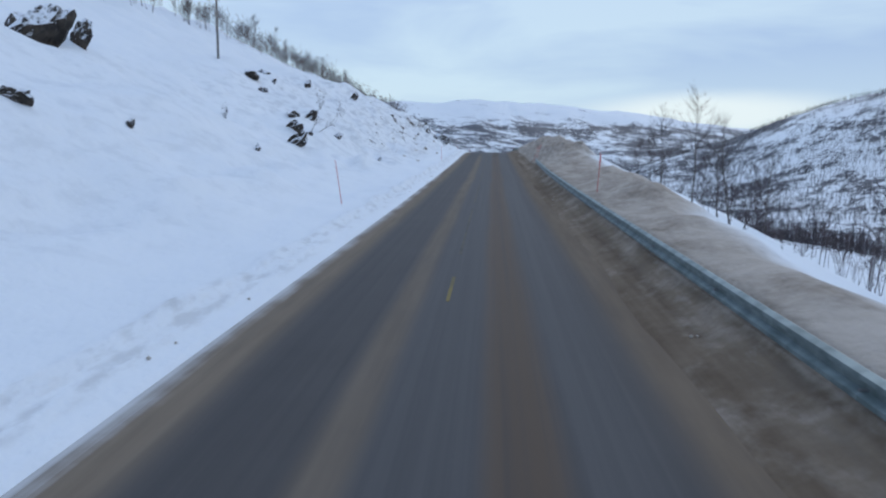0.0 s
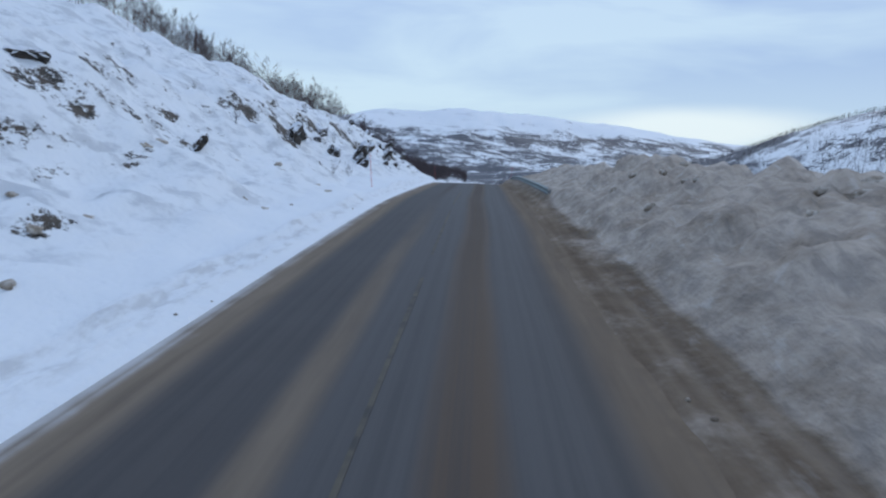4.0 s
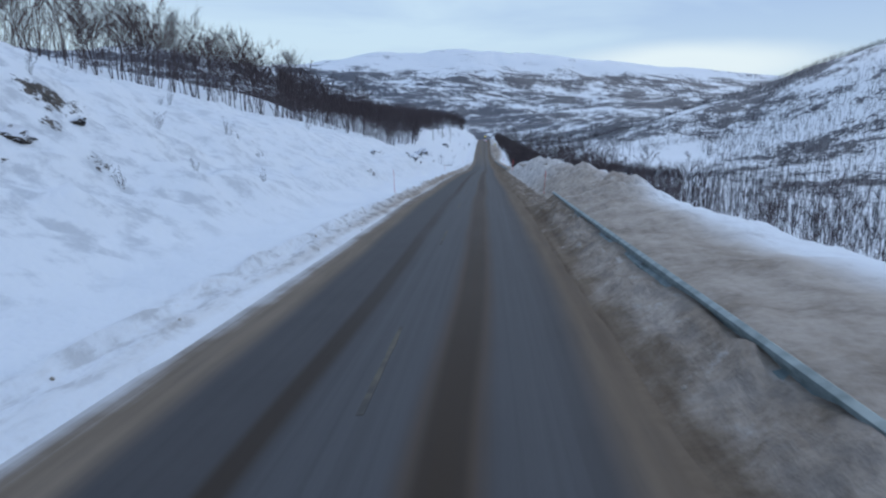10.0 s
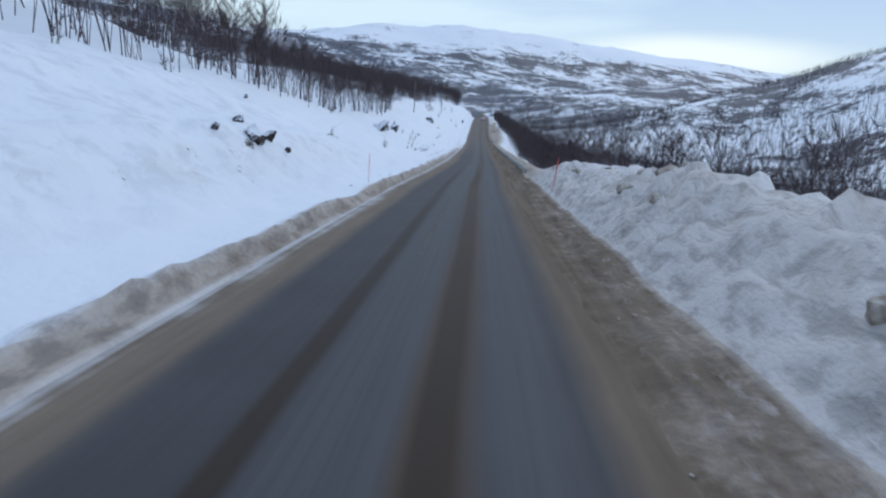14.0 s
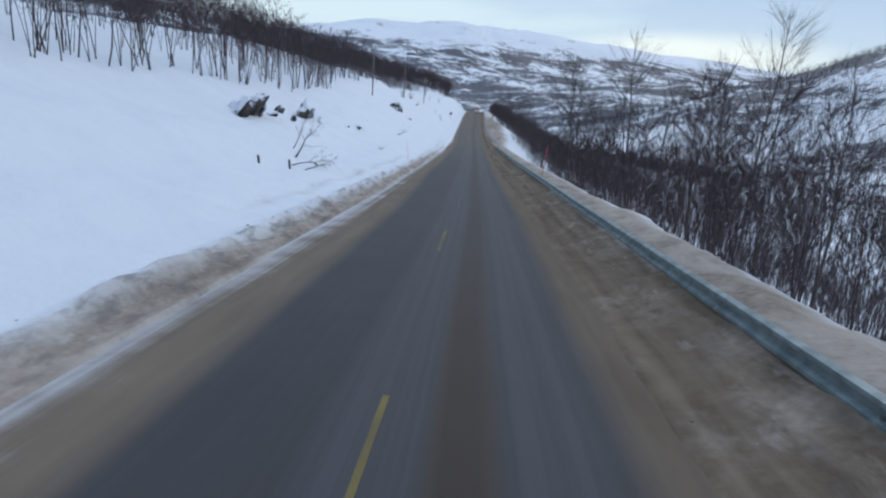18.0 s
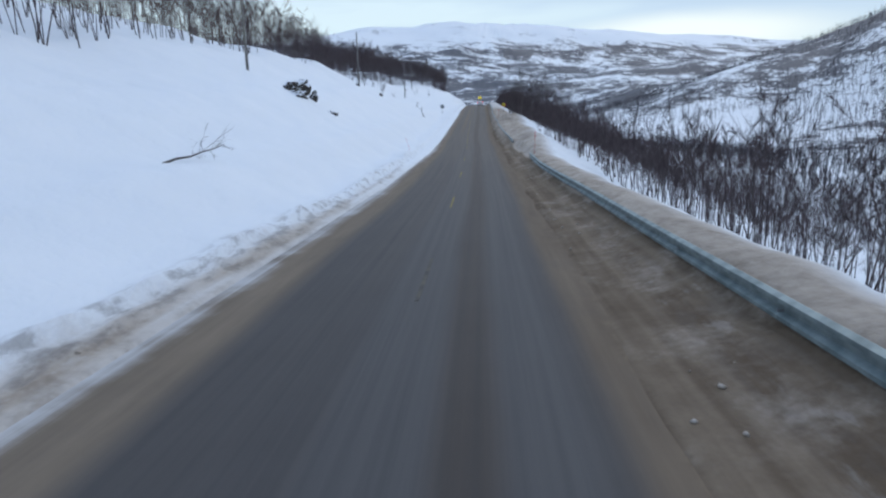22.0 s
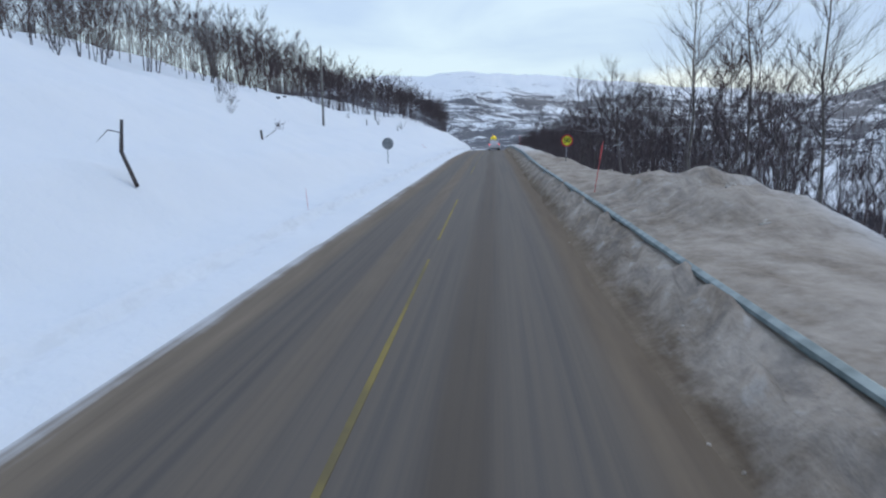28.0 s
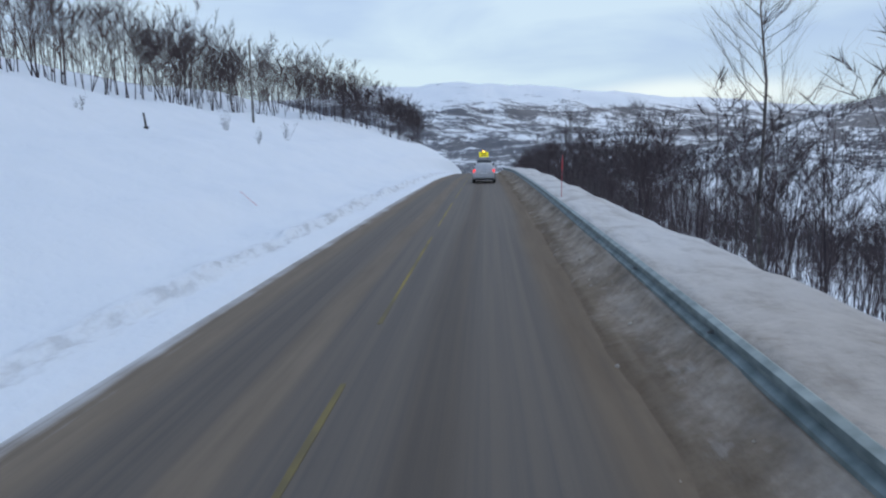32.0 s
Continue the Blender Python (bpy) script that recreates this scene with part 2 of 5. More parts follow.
def asphalt():
    """Worn grey asphalt with sand swept between the wheel tracks. UV: metres across and along."""
    m, b = material("asphalt", 0.75)
    b.inputs["Specular IOR Level"].default_value = 0.20
    uv = node(m, "ShaderNodeTexCoord")
    sep = node(m, "ShaderNodeSeparateXYZ")
    join(m, uv.outputs["UV"], sep.inputs[0])
    across, along = sep.outputs["X"], sep.outputs["Y"]
    wob = maths(m, "MULTIPLY", maths(m, "ADD", noise_of(m, 0.05, 3, (0.2, 1, 1), 0.5, True), -0.5), 0.5)
    u = maths(m, "ADD", across, wob)
    streak = noise_of(m, 1.0, 6, (7, 0.05, 1), 0.6, True)
    mottle = noise_of(m, 0.6, 6, None, 0.6, True)

    def band(at, width, soft):
        d = maths(m, "ABSOLUTE", maths(m, "SUBTRACT", u, at))
        return ramp_of(m, d, width + soft, width)
    dust = maths(m, "MULTIPLY", band(-0.62, 0.08, 0.28), ramp_of(m, along, 95, 65))
    dust = maths(m, "MAXIMUM", dust, maths(m, "MULTIPLY", band(-0.78, 0.16, 0.26), ramp_of(m, along, 405, 440)))
    dust = maths(m, "MULTIPLY", dust, ramp_of(m, noise_of(m, 0.02, 4, (0.3, 1, 1), 0.6, True), 0.3, 0.55, 0.45, 0.85))
    left = ramp_of(m, u, -1.95, -2.5)
    right = ramp_of(m, u, 2.35, 2.85)
    sand = maths(m, "MAXIMUM", dust, maths(m, "MAXIMUM", left, right))
    sand = maths(m, "MULTIPLY", sand, ramp_of(m, maths(m, "ADD", streak, mottle), 0.55, 1.1, 0.72, 1.0))
    grey = mixed(m, maths(m, "MULTIPLY", maths(m, "ADD", streak, mottle), 0.5), (0.038, 0.0365, 0.038), (0.088, 0.085, 0.087))
    tan = mixed(m, noise_of(m, 1.0, 6, (3, 0.25, 1), 0.6, True), (0.120, 0.088, 0.062), (0.24, 0.187, 0.138))
    polish = maths(m, "MAXIMUM", band(0.15, 0.40, 0.35), band(1.85, 0.22, 0.35))
    grey = mixed(m, maths(m, "MULTIPLY", polish, ramp_of(m, streak, 0.3, 0.7, 0.35, 0.75)), grey, (0.090, 0.091, 0.096))
    dusty = maths(m, "MAXIMUM", ramp_of(m, along, 300, 425, 0.0, 0.88), ramp_of(m, along, 95, 60, 0.0, 0.16))
    grey = mixed(m, maths(m, "MULTIPLY", dusty, ramp_of(m, streak, 0.3, 0.65, 0.5, 1.0)), grey, (0.150, 0.123, 0.099))
    pale = mixed(m, noise_of(m, 1.0, 6, (3, 0.25, 1), 0.6, True), (0.128, 0.100, 0.074), (0.28, 0.224, 0.170))
    col = mixed(m, sand, grey, mixed(m, ramp_of(m, u, -0.2, -0.4), tan, pale))
    slush = maths(m, "MULTIPLY", maths(m, "ADD", mottle, streak), 0.8)
    rim = ramp_of(m, maths(m, "ADD", maths(m, "MULTIPLY", u, -1.0), slush), 3.62, 4.25)
    col = mixed(m, rim, col, (0.56, 0.555, 0.555))
    rim = ramp_of(m, maths(m, "ADD", u, slush), 3.75, 4.3, 0.0, 0.5)
    col = mixed(m, rim, col, mixed(m, ramp_of(m, noise_of(m, 2.6, 7, None, 0.62, True), 0.36, 0.68), (0.100, 0.071, 0.046), (0.27, 0.202, 0.140)))
    ruts = maths(m, "MAXIMUM", maths(m, "MAXIMUM", band(1.05, 0.14, 0.17), maths(m, "MULTIPLY", band(-0.72, 0.08, 0.18), maths(m, "MULTIPLY", ramp_of(m, along, 85, 120), ramp_of(m, along, 290, 240)))), maths(m, "MULTIPLY", band(2.95, 0.05, 0.14), 0.2))
    ruts = maths(m, "MULTIPLY", ruts, ramp_of(m, noise_of(m, 0.03, 5, (0.2, 1, 1), 0.6, True), 0.36, 0.58, 0.40, 0.85))
    ruts = maths(m, "MULTIPLY", ruts, ramp_of(m, along, 250, 305, 1.0, 0.30))
    brownish = maths(m, "MULTIPLY", band(1.05, 0.2, 0.30), ramp_of(m, streak, 0.3, 0.6, 0.45, 0.9))
    brownish = maths(m, "MULTIPLY", brownish, ramp_of(m, along, 250, 305, 1.0, 0.25))
    old = ramp_of(m, along, 105, 60)
    ruts = maths(m, "MULTIPLY", ruts, ramp_of(m, old, 0.0, 1.0, 1.0, 0.25))
    col = mixed(m, brownish, col, mixed(m, old, (0.082, 0.056, 0.038), (0.118, 0.082, 0.057)))
    col = mixed(m, ruts, col, (0.034, 0.022, 0.013))
    join(m, col, b.inputs["Base Color"])
    join(m, ramp_of(m, sand, 0.0, 1.0, 0.72, 0.97), b.inputs["Roughness"])
    bumped(m, b, maths(m, "ADD", noise_of(m, 60, 3, None, 0.6, True), maths(m, "MULTIPLY", streak, 1.2)), 0.25, 0.01)
    return m


def plain(name, c1, c2, scale=6.0, rough=0.7, metal=0.0, bump=0.0, dist=0.01):
    m, b = material(name, rough, metal)
    n = noise_of(m, scale, 6)
    join(m, mixed(m, ramp_of(m, n, 0.3, 0.7), c1, c2), b.inputs["Base Color"])
    if bump:
        bumped(m, b, n, bump, dist)
    return m


def rock_material():
    """Dark fractured rock with snow lying on every ledge that faces up."""
    m, b = material("rock", 0.85)
    geo = node(m, "ShaderNodeNewGeometry")
    sep = node(m, "ShaderNodeSeparateXYZ")
    join(m, geo.outputs["Normal"], sep.inputs[0])
    n = noise_of(m, 1.6, 8, (1, 1, 2.2), 0.65)
    stone = mixed(m, ramp_of(m, n, 0.3, 0.7), (0.010, 0.009, 0.009), (0.080, 0.063, 0.050))
    lie = ramp_of(m, maths(m, "ADD", maths(m, "MULTIPLY", sep.outputs["Z"], 0.8), maths(m, "MULTIPLY", noise_of(m, 5.5, 8, (1.0, 1.0, 1.6), 0.8), 2.0)), 1.20, 1.30)
    join(m, mixed(m, lie, stone, (0.78, 0.81, 0.86)), b.inputs["Base Color"])
    bumped(m, b, n, 0.9, 0.15)
    return m


SNOW = snow_ground()
ASPHALT = asphalt()
ROCK = rock_material()
BARK = plain("birch_bark", (0.032, 0.026, 0.025), (0.105, 0.090, 0.085), 5, 0.9)
PALE_BARK = plain("pale_bark", (0.050, 0.043, 0.040), (0.17, 0.15, 0.135), 3, 0.85)
TWIG = plain("birch_twigs", (0.037, 0.027, 0.029), (0.088, 0.063, 0.066), 2, 0.9)
STEEL = plain("galvanised_steel", (0.12, 0.165, 0.17), (0.26, 0.32, 0.325), 3, 0.5, 0.3, 0.15, 0.01)
POST_STEEL = plain("grey_post", (0.22, 0.23, 0.24), (0.36, 0.37, 0.38), 8, 0.5, 0.5)
RED = plain("red_plastic", (0.50, 0.045, 0.05), (0.62, 0.10, 0.09), 6, 0.5)
DARK_TWIG = plain("scrub_twigs", (0.014, 0.011, 0.012), (0.042, 0.033, 0.032), 2, 0.9)
WOOD = plain("weathered_wood", (0.11, 0.105, 0.10), (0.24, 0.225, 0.21), 4, 0.85)
PAINT = plain("yellow_line", (0.125, 0.100, 0.050), (0.27, 0.20, 0.045), 0.45, 0.85)
OLD_PAINT = plain("worn_line", (0.056, 0.053, 0.050), (0.125, 0.108, 0.080), 2.2, 0.9)
CLOD = plain("dirty_snow", (0.22, 0.172, 0.125), (0.56, 0.51, 0.45), 1.2, 0.8, 0, 0.6, 0.05)

# ---------------------------------------------------------------- mesh helpers


def from_arrays(name, verts, faces, mat, smooth=True):
    """A mesh from numpy arrays: verts (n, 3), faces (m, 3 or 4)."""
    me = bpy.data.meshes.new(name)
    faces = np.asarray(faces, np.int32)
    k = faces.shape[1]
    me.vertices.add(len(verts))
    me.vertices.foreach_set("co", np.asarray(verts, np.float32).ravel())
    me.loops.add(faces.size)
    me.loops.foreach_set("vertex_index", faces.ravel())
    me.polygons.add(len(faces))
    me.polygons.foreach_set("loop_start", np.arange(0, faces.size, k, dtype=np.int32))
    me.polygons.foreach_set("use_smooth", np.full(len(faces), smooth))
    me.update(calc_edges=True)
    me.materials.append(mat)
    return me


def part(name, bm, mat, parent, label="", at=None, smooth=False):
    """Links a bmesh as one mesh object under a thing or a part."""
    me = bpy.data.meshes.new(name)
    for f in bm.faces:
        f.smooth = smooth
    bm.to_mesh(me)
    bm.free()
    me.materials.append(mat)
    return piece(name, me, parent, label, at)


def piece(name, me, parent=None, label="", at=None):
    ob = new(name, me)
    ob.parent = parent
    if at is not None:
        ob.matrix_basis = at
    if label:
        tagged(ob, label)
    return ob


def box(bm, size, at, bevel=0.0):
    r = bmesh.ops.create_cube(bm, size=1.0, matrix=Matrix.Translation(at) @ Matrix.Diagonal((*size, 1)))
    if bevel:
        edges = list({e for v in r["verts"] for e in v.link_edges})
        bmesh.ops.bevel(bm, geom=edges, offset=bevel, segments=2, profile=0.6, affect="EDGES")
    return bm


def rod(bm, a, b, r1, r2, sides=8):
    a, b = Vector(a), Vector(b)
    d = b - a
    m = Matrix.Translation((a + b) / 2) @ d.to_track_quat("Z", "Y").to_matrix().to_4x4()
    bmesh.ops.create_cone(bm, cap_ends=True, segments=sides, radius1=r1, radius2=r2, depth=d.length, matrix=m)
    return bm


def lattice(ix, iy, seed):
    h = (ix.astype(np.int64) * 374761393 + iy.astype(np.int64) * 668265263 + seed * 974634777) & 0xFFFFFFFF
    h = ((h ^ (h >> 13)) * 1274126177) & 0xFFFFFFFF
    return ((h ^ (h >> 16)) & 0xFFFFFF) / float(0xFFFFFF)


def value_noise(x, y, seed=0):
    ix, iy = np.floor(x), np.floor(y)
    fx, fy = x - ix, y - iy
    fx, fy = fx * fx * (3 - 2 * fx), fy * fy * (3 - 2 * fy)
    a, b = lattice(ix, iy, seed), lattice(ix + 1, iy, seed)
    c, d = lattice(ix, iy + 1, seed), lattice(ix + 1, iy + 1, seed)
    return (a * (1 - fx) + b * fx) * (1 - fy) + (c * (1 - fx) + d * fx) * fy


def fbm(x, y, octaves=4, seed=0, gain=0.5):
    t, amp, total = 0.0, 1.0, 0.0
    for o in range(octaves):
        t = t + amp * (value_noise(x * 2 ** o, y * 2 ** o, seed + o) - 0.5)
        total += amp
        amp *= gain
    return t / total * 2


def step(a, b, x):
    t = np.clip((x - a) / (b - a), 0, 1)
    return t * t * (3 - 2 * t)


# ---------------------------------------------------------------- lie of the land
# y along the road, x of the centre line, z of the road surface
LINE = [(-60, -5.13, -3.48), (-30, -3.09, -2.97), (0, -1.01, -2.47), (30, 1.35, -1.91), (60, 3.78, -1.11), (90, 6.20, -0.10), (120, 8.72, -0.22), (150, 11.49, -1.53), (180, 14.19, -3.53), (210, 16.82, -5.81), (240, 19.55, -8.15), (270, 22.66, -10.65), (300, 25.53, -13.04), (330, 28.08, -15.31), (360, 30.68, -17.29), (390, 33.10, -18.65), (420, 35.35, -19.36), (450, 37.90, -19.38), (480, 40.57, -19.42), (510, 43.30, -19.64), (540, 46.00, -20.14), (580, 49.60, -21.54), (640, 55.40, -25.34), (720, 63.90, -31.34)]
_y = np.arange(-120.0, 760.0, 1.0)
_k = np.exp(-np.linspace(-2, 2, 31) ** 2)
_k /= _k.sum()


def _smooth(col):
    v = np.interp(_y, [r[0] for r in LINE], [r[col] for r in LINE])
    lo = LINE[0][col] + (_y - LINE[0][0]) * (LINE[1][col] - LINE[0][col]) / 30
    v = np.where(_y < LINE[0][0], lo, v)
    return np.convolve(np.pad(v, 15, "edge"), _k, "valid")


_x, _z = _smooth(1), _smooth(2)


def line_x(y):
    return np.interp(y, _y, _x) + np.maximum(np.asarray(y) - 759, 0) * 0.1


def road_z(y):
    return np.interp(y, _y, _z)


# left slope: y, then height over the road at 8, 14, 22, 45 and 110 m
LEFT = [(-60, 1.2, 4.2, 8.2, 18.0, 22.0), (25, 1.1, 4.4, 8.4, 18.0, 22.0), (38, 0.8, 3.6, 7.6, 17.5, 21.0), (50, 0.8, 3.7, 7.6, 17.5, 21.0), (64, 1.0, 4.6, 8.0, 17.5, 21.0), (80, 1.2, 5.7, 9.1, 18.0, 21.0), (105, 1.4, 5.6, 9.3, 18.0, 21.0), (118, 1.5, 5.6, 9.3, 17.5, 20.5),
        (132, 1.8, 5.7, 9.4, 17.0, 20.0), (145, 1.6, 5.7, 9.3, 16.0, 19.0), (160, 1.7, 5.9, 9.7, 15.6, 18.5), (175, 1.7, 5.4, 8.7, 14.2, 18.0), (190, 1.6, 4.7, 7.6, 13.0, 17.0), (217, 2.1, 4.8, 7.0, 12.8, 17.0), (240, 2.5, 4.9, 7.0, 12.8, 18.0), (272, 1.2, 3.5, 6.6, 13.3, 18.0), (306, 0.5, 2.7, 5.5, 12.0, 17.0), (330, 0.8, 2.7, 6.1, 12.8, 17.0), (348, 1.7, 4.3, 7.0, 12.3, 17.0),
        (385, 2.3, 5.8, 9.2, 15.0, 18.0), (405, 2.3, 5.9, 9.6, 15.5, 18.5), (430, 2.1, 5.6, 9.4, 15.0, 18.0), (447, 1.9, 4.6, 8.3, 14.0, 17.0), (460, 1.6, 3.7, 7.1, 13.2, 16.5), (475, 1.1, 2.7, 6.6, 12.6, 16.0), (495, 1.3, 3.2, 6.6, 12.5, 16.0), (512, 1.4, 3.4, 6.2, 12.0, 15.0),
        (540, 1.5, 3.6, 6.4, 11.5, 15.0), (560, 2.3, 4.6, 7.4, 12.0, 15.0), (600, 3.4, 6.4, 9.4, 14.0, 17.0), (640, 4.4, 7.8, 11.5, 16.0, 19.0), (700, 5.0, 9.0, 13.0, 18.0, 21.0)]
# right side: y, height of the ploughed bank, its crest and its foot (metres from the centre line)
RIGHT = [(-60, 0.8, 4.9, 5.8), (10, 0.78, 5.0, 5.9), (18, 0.9, 5.7, 7.0), (24, 1.1, 6.1, 7.6), (32, 1.0, 6.8, 8.6), (43, 0.85, 7.3, 9.5), (50, 1.15, 7.2, 10.0), (56, 1.7, 7.0, 11.0), (62, 1.8, 7.5, 12.0), (84, 1.9, 8.0, 12.0), (95, 1.6, 7.5, 11.5), (103, 1.45, 7.2, 11.0), (107, 1.45, 7.8, 11.2), (111, 1.55, 7.6, 11.0),
         (116, 1.1, 7.0, 10.0), (127, 0.82, 7.0, 9.6), (133, 0.95, 7.0, 10.0), (138, 1.1, 7.0, 10.0), (143, 0.85, 7.0, 9.6), (148, 0.8, 7.0, 9.2), (150, 0.95, 7.0, 9.0), (154, 0.68, 6.6, 8.6), (158, 0.78, 7.4, 9.6), (166, 0.82, 7.4, 9.6), (172, 1.0, 7.0, 9.4), (178, 1.2, 7.0, 9.4), (181, 1.45, 7.0, 9.4),
         (184, 1.25, 6.9, 9.4), (188, 1.5, 7.0, 9.6), (198, 1.55, 7.0, 9.8), (204, 1.4, 7.0, 9.8), (211, 1.75, 7.0, 10.0), (223, 1.8, 7.0, 10.0), (232, 1.65, 7.0, 10.0), (240, 1.55, 7.0, 9.8), (247, 1.45, 6.8, 9.2), (256, 0.88, 5.4, 6.4), (262, 0.78, 5.0, 6.0), (372, 0.74, 5.0, 5.9), (380, 0.92, 5.5, 6.8),
         (390, 1.1, 6.0, 7.8), (398, 1.1, 6.2, 8.0), (410, 0.95, 6.6, 8.4), (424, 0.78, 6.8, 8.6), (430, 0.78, 7.0, 8.8), (433, 1.1, 7.0, 8.8), (437, 1.45, 7.0, 8.9), (441, 1.15, 6.8, 8.6), (446, 0.72, 6.6, 8.0), (456, 0.68, 6.2, 7.4), (472, 0.68, 5.9, 7.2), (487, 0.70, 5.4, 6.6), (700, 0.75, 5.2, 6.4)]


def table(rows, col, y):
    return np.interp(y, [r[0] for r in rows], [r[col] for r in rows])


def rail_line(y):
    """Crash barriers, and the foot of the bank where there are none: metres from the centre line."""
    return np.interp(y, [-30, 41, 57, 91, 118, 148, 175, 184, 262, 276, 292, 323, 353, 366, 373, 392, 436, 458, 486, 600], [4.0, 4.04, 4.3, 4.02, 4.08, 4.12, 4.36, 4.55, 4.4, 4.42, 4.38, 4.5, 4.4, 4.15, 4.3, 4.2, 4.18, 3.98, 4.2, 4.1])


def left_edge(y):
    """Where the asphalt gives way to snow on the uphill side."""
    return np.interp(y, [-60, 40, 118, 131, 148, 170, 188, 202, 231, 276, 292, 323, 353, 366, 400, 436, 458, 486, 600], [2.95, 2.98, 3.0, 3.1, 2.95, 2.78, 2.92, 2.85, 3.08, 3.4, 3.45, 3.6, 3.5, 3.36, 3.0, 2.86, 2.75, 2.9, 2.9])


def track_lines(y):
    """Across the road, metres from the centre line: bare asphalt on the uphill side, the two dark wheel tracks, bare asphalt on the downhill side."""
    at = [40, 118, 131, 148, 201, 231, 291, 323, 367, 410, 436, 457, 486]
    return [np.interp(y, at, row) for row in (
        [-2.2, -2.15, -2.2, -1.95, -1.98, -2.0, -1.98, -2.35, -2.13, -2.1, -2.0, -1.85, -2.05],
        [-0.72, -0.9, -1.03, -0.85, -0.56, -0.6, -0.65, -0.7, -0.72, -0.75, -0.7, -0.63, -0.7],
        [1.05, 1.0, 0.99, 1.02, 1.08, 1.0, 0.78, 0.9, 0.95, 1.05, 1.2, 1.35, 1.15],
        [2.66, 2.6, 2.55, 2.65, 2.88, 2.65, 2.45, 2.3, 2.6, 2.6, 2.9, 2.92, 2.85])]


def railed(y):
    """1 along the crash barriers, 0 in the open stretches between them."""
    return 1 - step(56, 59, y) * step(92, 89, y) - step(183, 187, y) * step(264, 260, y) - step(372, 376, y) * step(393, 390, y)


def ledge_line(y):
    """The plough's cut into the snow on the uphill side."""
    return np.interp(y, [0, 40, 118, 148, 175, 202, 215, 245, 276, 292, 323, 353, 366, 400, 436, 486], [3.75, 3.75, 3.8, 3.8, 3.6, 3.45, 3.35, 3.4, 4.0, 4.2, 4.45, 4.3, 4.2, 4.1, 4.1, 3.9]) + 0.12 * fbm(y / 2.6, y * 0, 3, 13)


def hill(x, y, cx, cy, rx, ry, h, turn=0.0):
    c, s = math.cos(radians(turn)), math.sin(radians(turn))
    dx, dy = x - cx, y - cy
    a, b = dx * c + dy * s, -dx * s + dy * c
    return h * np.exp(-(a / rx) ** 2 - (b / ry) ** 2)


def far_land(x, y):
    """Valley and mountains."""
    z = -75 + 0 * x
    z = z + hill(x, y, -200, 5200, 1600, 1500, 250)
    z = z + hill(x, y, 700, 5200, 1500, 1100, 190)
    z = z + hill(x, y, 2600, 5600, 1500, 1300, 230)
    z = z + hill(x, y, 260, 3000, 1100, 900, 62)
    z = z + hill(x, y, -1000, 2600, 600, 1700, 190)
    z = z + hill(x, y, -1100, 500, 500, 1000, 140)
    z = z + hill(x, y, 690, 680, 340, 640, 190)
    z = z + hill(x, y, 1050, 2300, 420, 520, 70)
    z = z + 44 * fbm(x / 420, y / 420, 6, 7, 0.6) * step(500, 1500, np.hypot(x, y)) + 90 * np.abs(fbm(x / 1300, y / 1300, 5, 3)) * step(900, 2500, np.hypot(x, y))
    return z


def near_land(u, y):
    """Height over the road, metres from the centre line."""
    a = -u
    left = np.zeros_like(u)
    edge = left_edge(y) + 0.12 * fbm(y / 2.2, y * 0, 3, 12)
    cut = ledge_line(y)
    kerb = np.interp(y, [60, 100, 200, 240, 290, 337, 390, 425, 470], [0.30, 0.30, 0.36, 0.36, 0.28, 0.36, 0.50, 0.34, 0.36]) * (1 + 0.45 * fbm(y / 3, a * 0, 3, 11))
    prev_u, prev_h = 5.3, kerb
    for k, at in enumerate((8, 14, 22, 45, 110)):
        h = table(LEFT, k + 1, y)
        w = step(prev_u, at, a) * 0.5 + np.clip((a - prev_u) / (at - prev_u), 0, 1) * 0.5
        left = np.where(a > prev_u, prev_h + (h - prev_h) * w, left)
        prev_u, prev_h = at, h
    left = np.where(a <= 5.3, kerb * (0.24 * step(edge - 0.05, edge + 0.5, a) + 0.56 * step(cut - 0.14, cut + 0.08, a) + 0.20 * step(cut + 0.1, 5.3, a)), left)
    left = np.where(a > 110, prev_h + (a - 110) * 0.02, left)
    crest, at, foot = table(RIGHT, 1, y), table(RIGHT, 2, y), table(RIGHT, 3, y)
    rail = rail_line(y)
    on = railed(y)
    front = np.interp(y, [0, 57, 92, 120, 138, 182, 262, 300, 323, 373, 395, 415, 455, 475], [0.36, 0.36, 0.36, 0.38, 0.52, 0.54, 0.44, 0.42, 0.37, 0.36, 0.48, 0.56, 0.54, 0.42]) * on + 0.16 * (1 - on)
    start = track_lines(y)[3] + 0.42
    ramp = np.clip((u - start) / (rail - 0.04 - start), 0, 1)
    under = front * (0.30 * ramp + 0.70 * ramp ** 2.2) + (0.68 - front) * step(-0.02, 0.30 + 0.5 * (1 - on), u - rail)
    lap = start + 0.06 + 0.22 * fbm(y / 3.5, y * 0, 3, 14)
    under = under - 0.10 * step(lap + 0.12, lap - 0.10, u)
    up = under + (crest - 0.68) * step(rail + 0.3, np.maximum(at, rail + 0.8), u)
    fall = np.maximum(u - (at + 0.12 * (foot - at)), 0)
    down = -0.47 * fall * step(-0.8, 2.2, fall)
    down = np.maximum(down, -14 - 0.10 * fall)
    return np.where(u < 0, left, up + down)


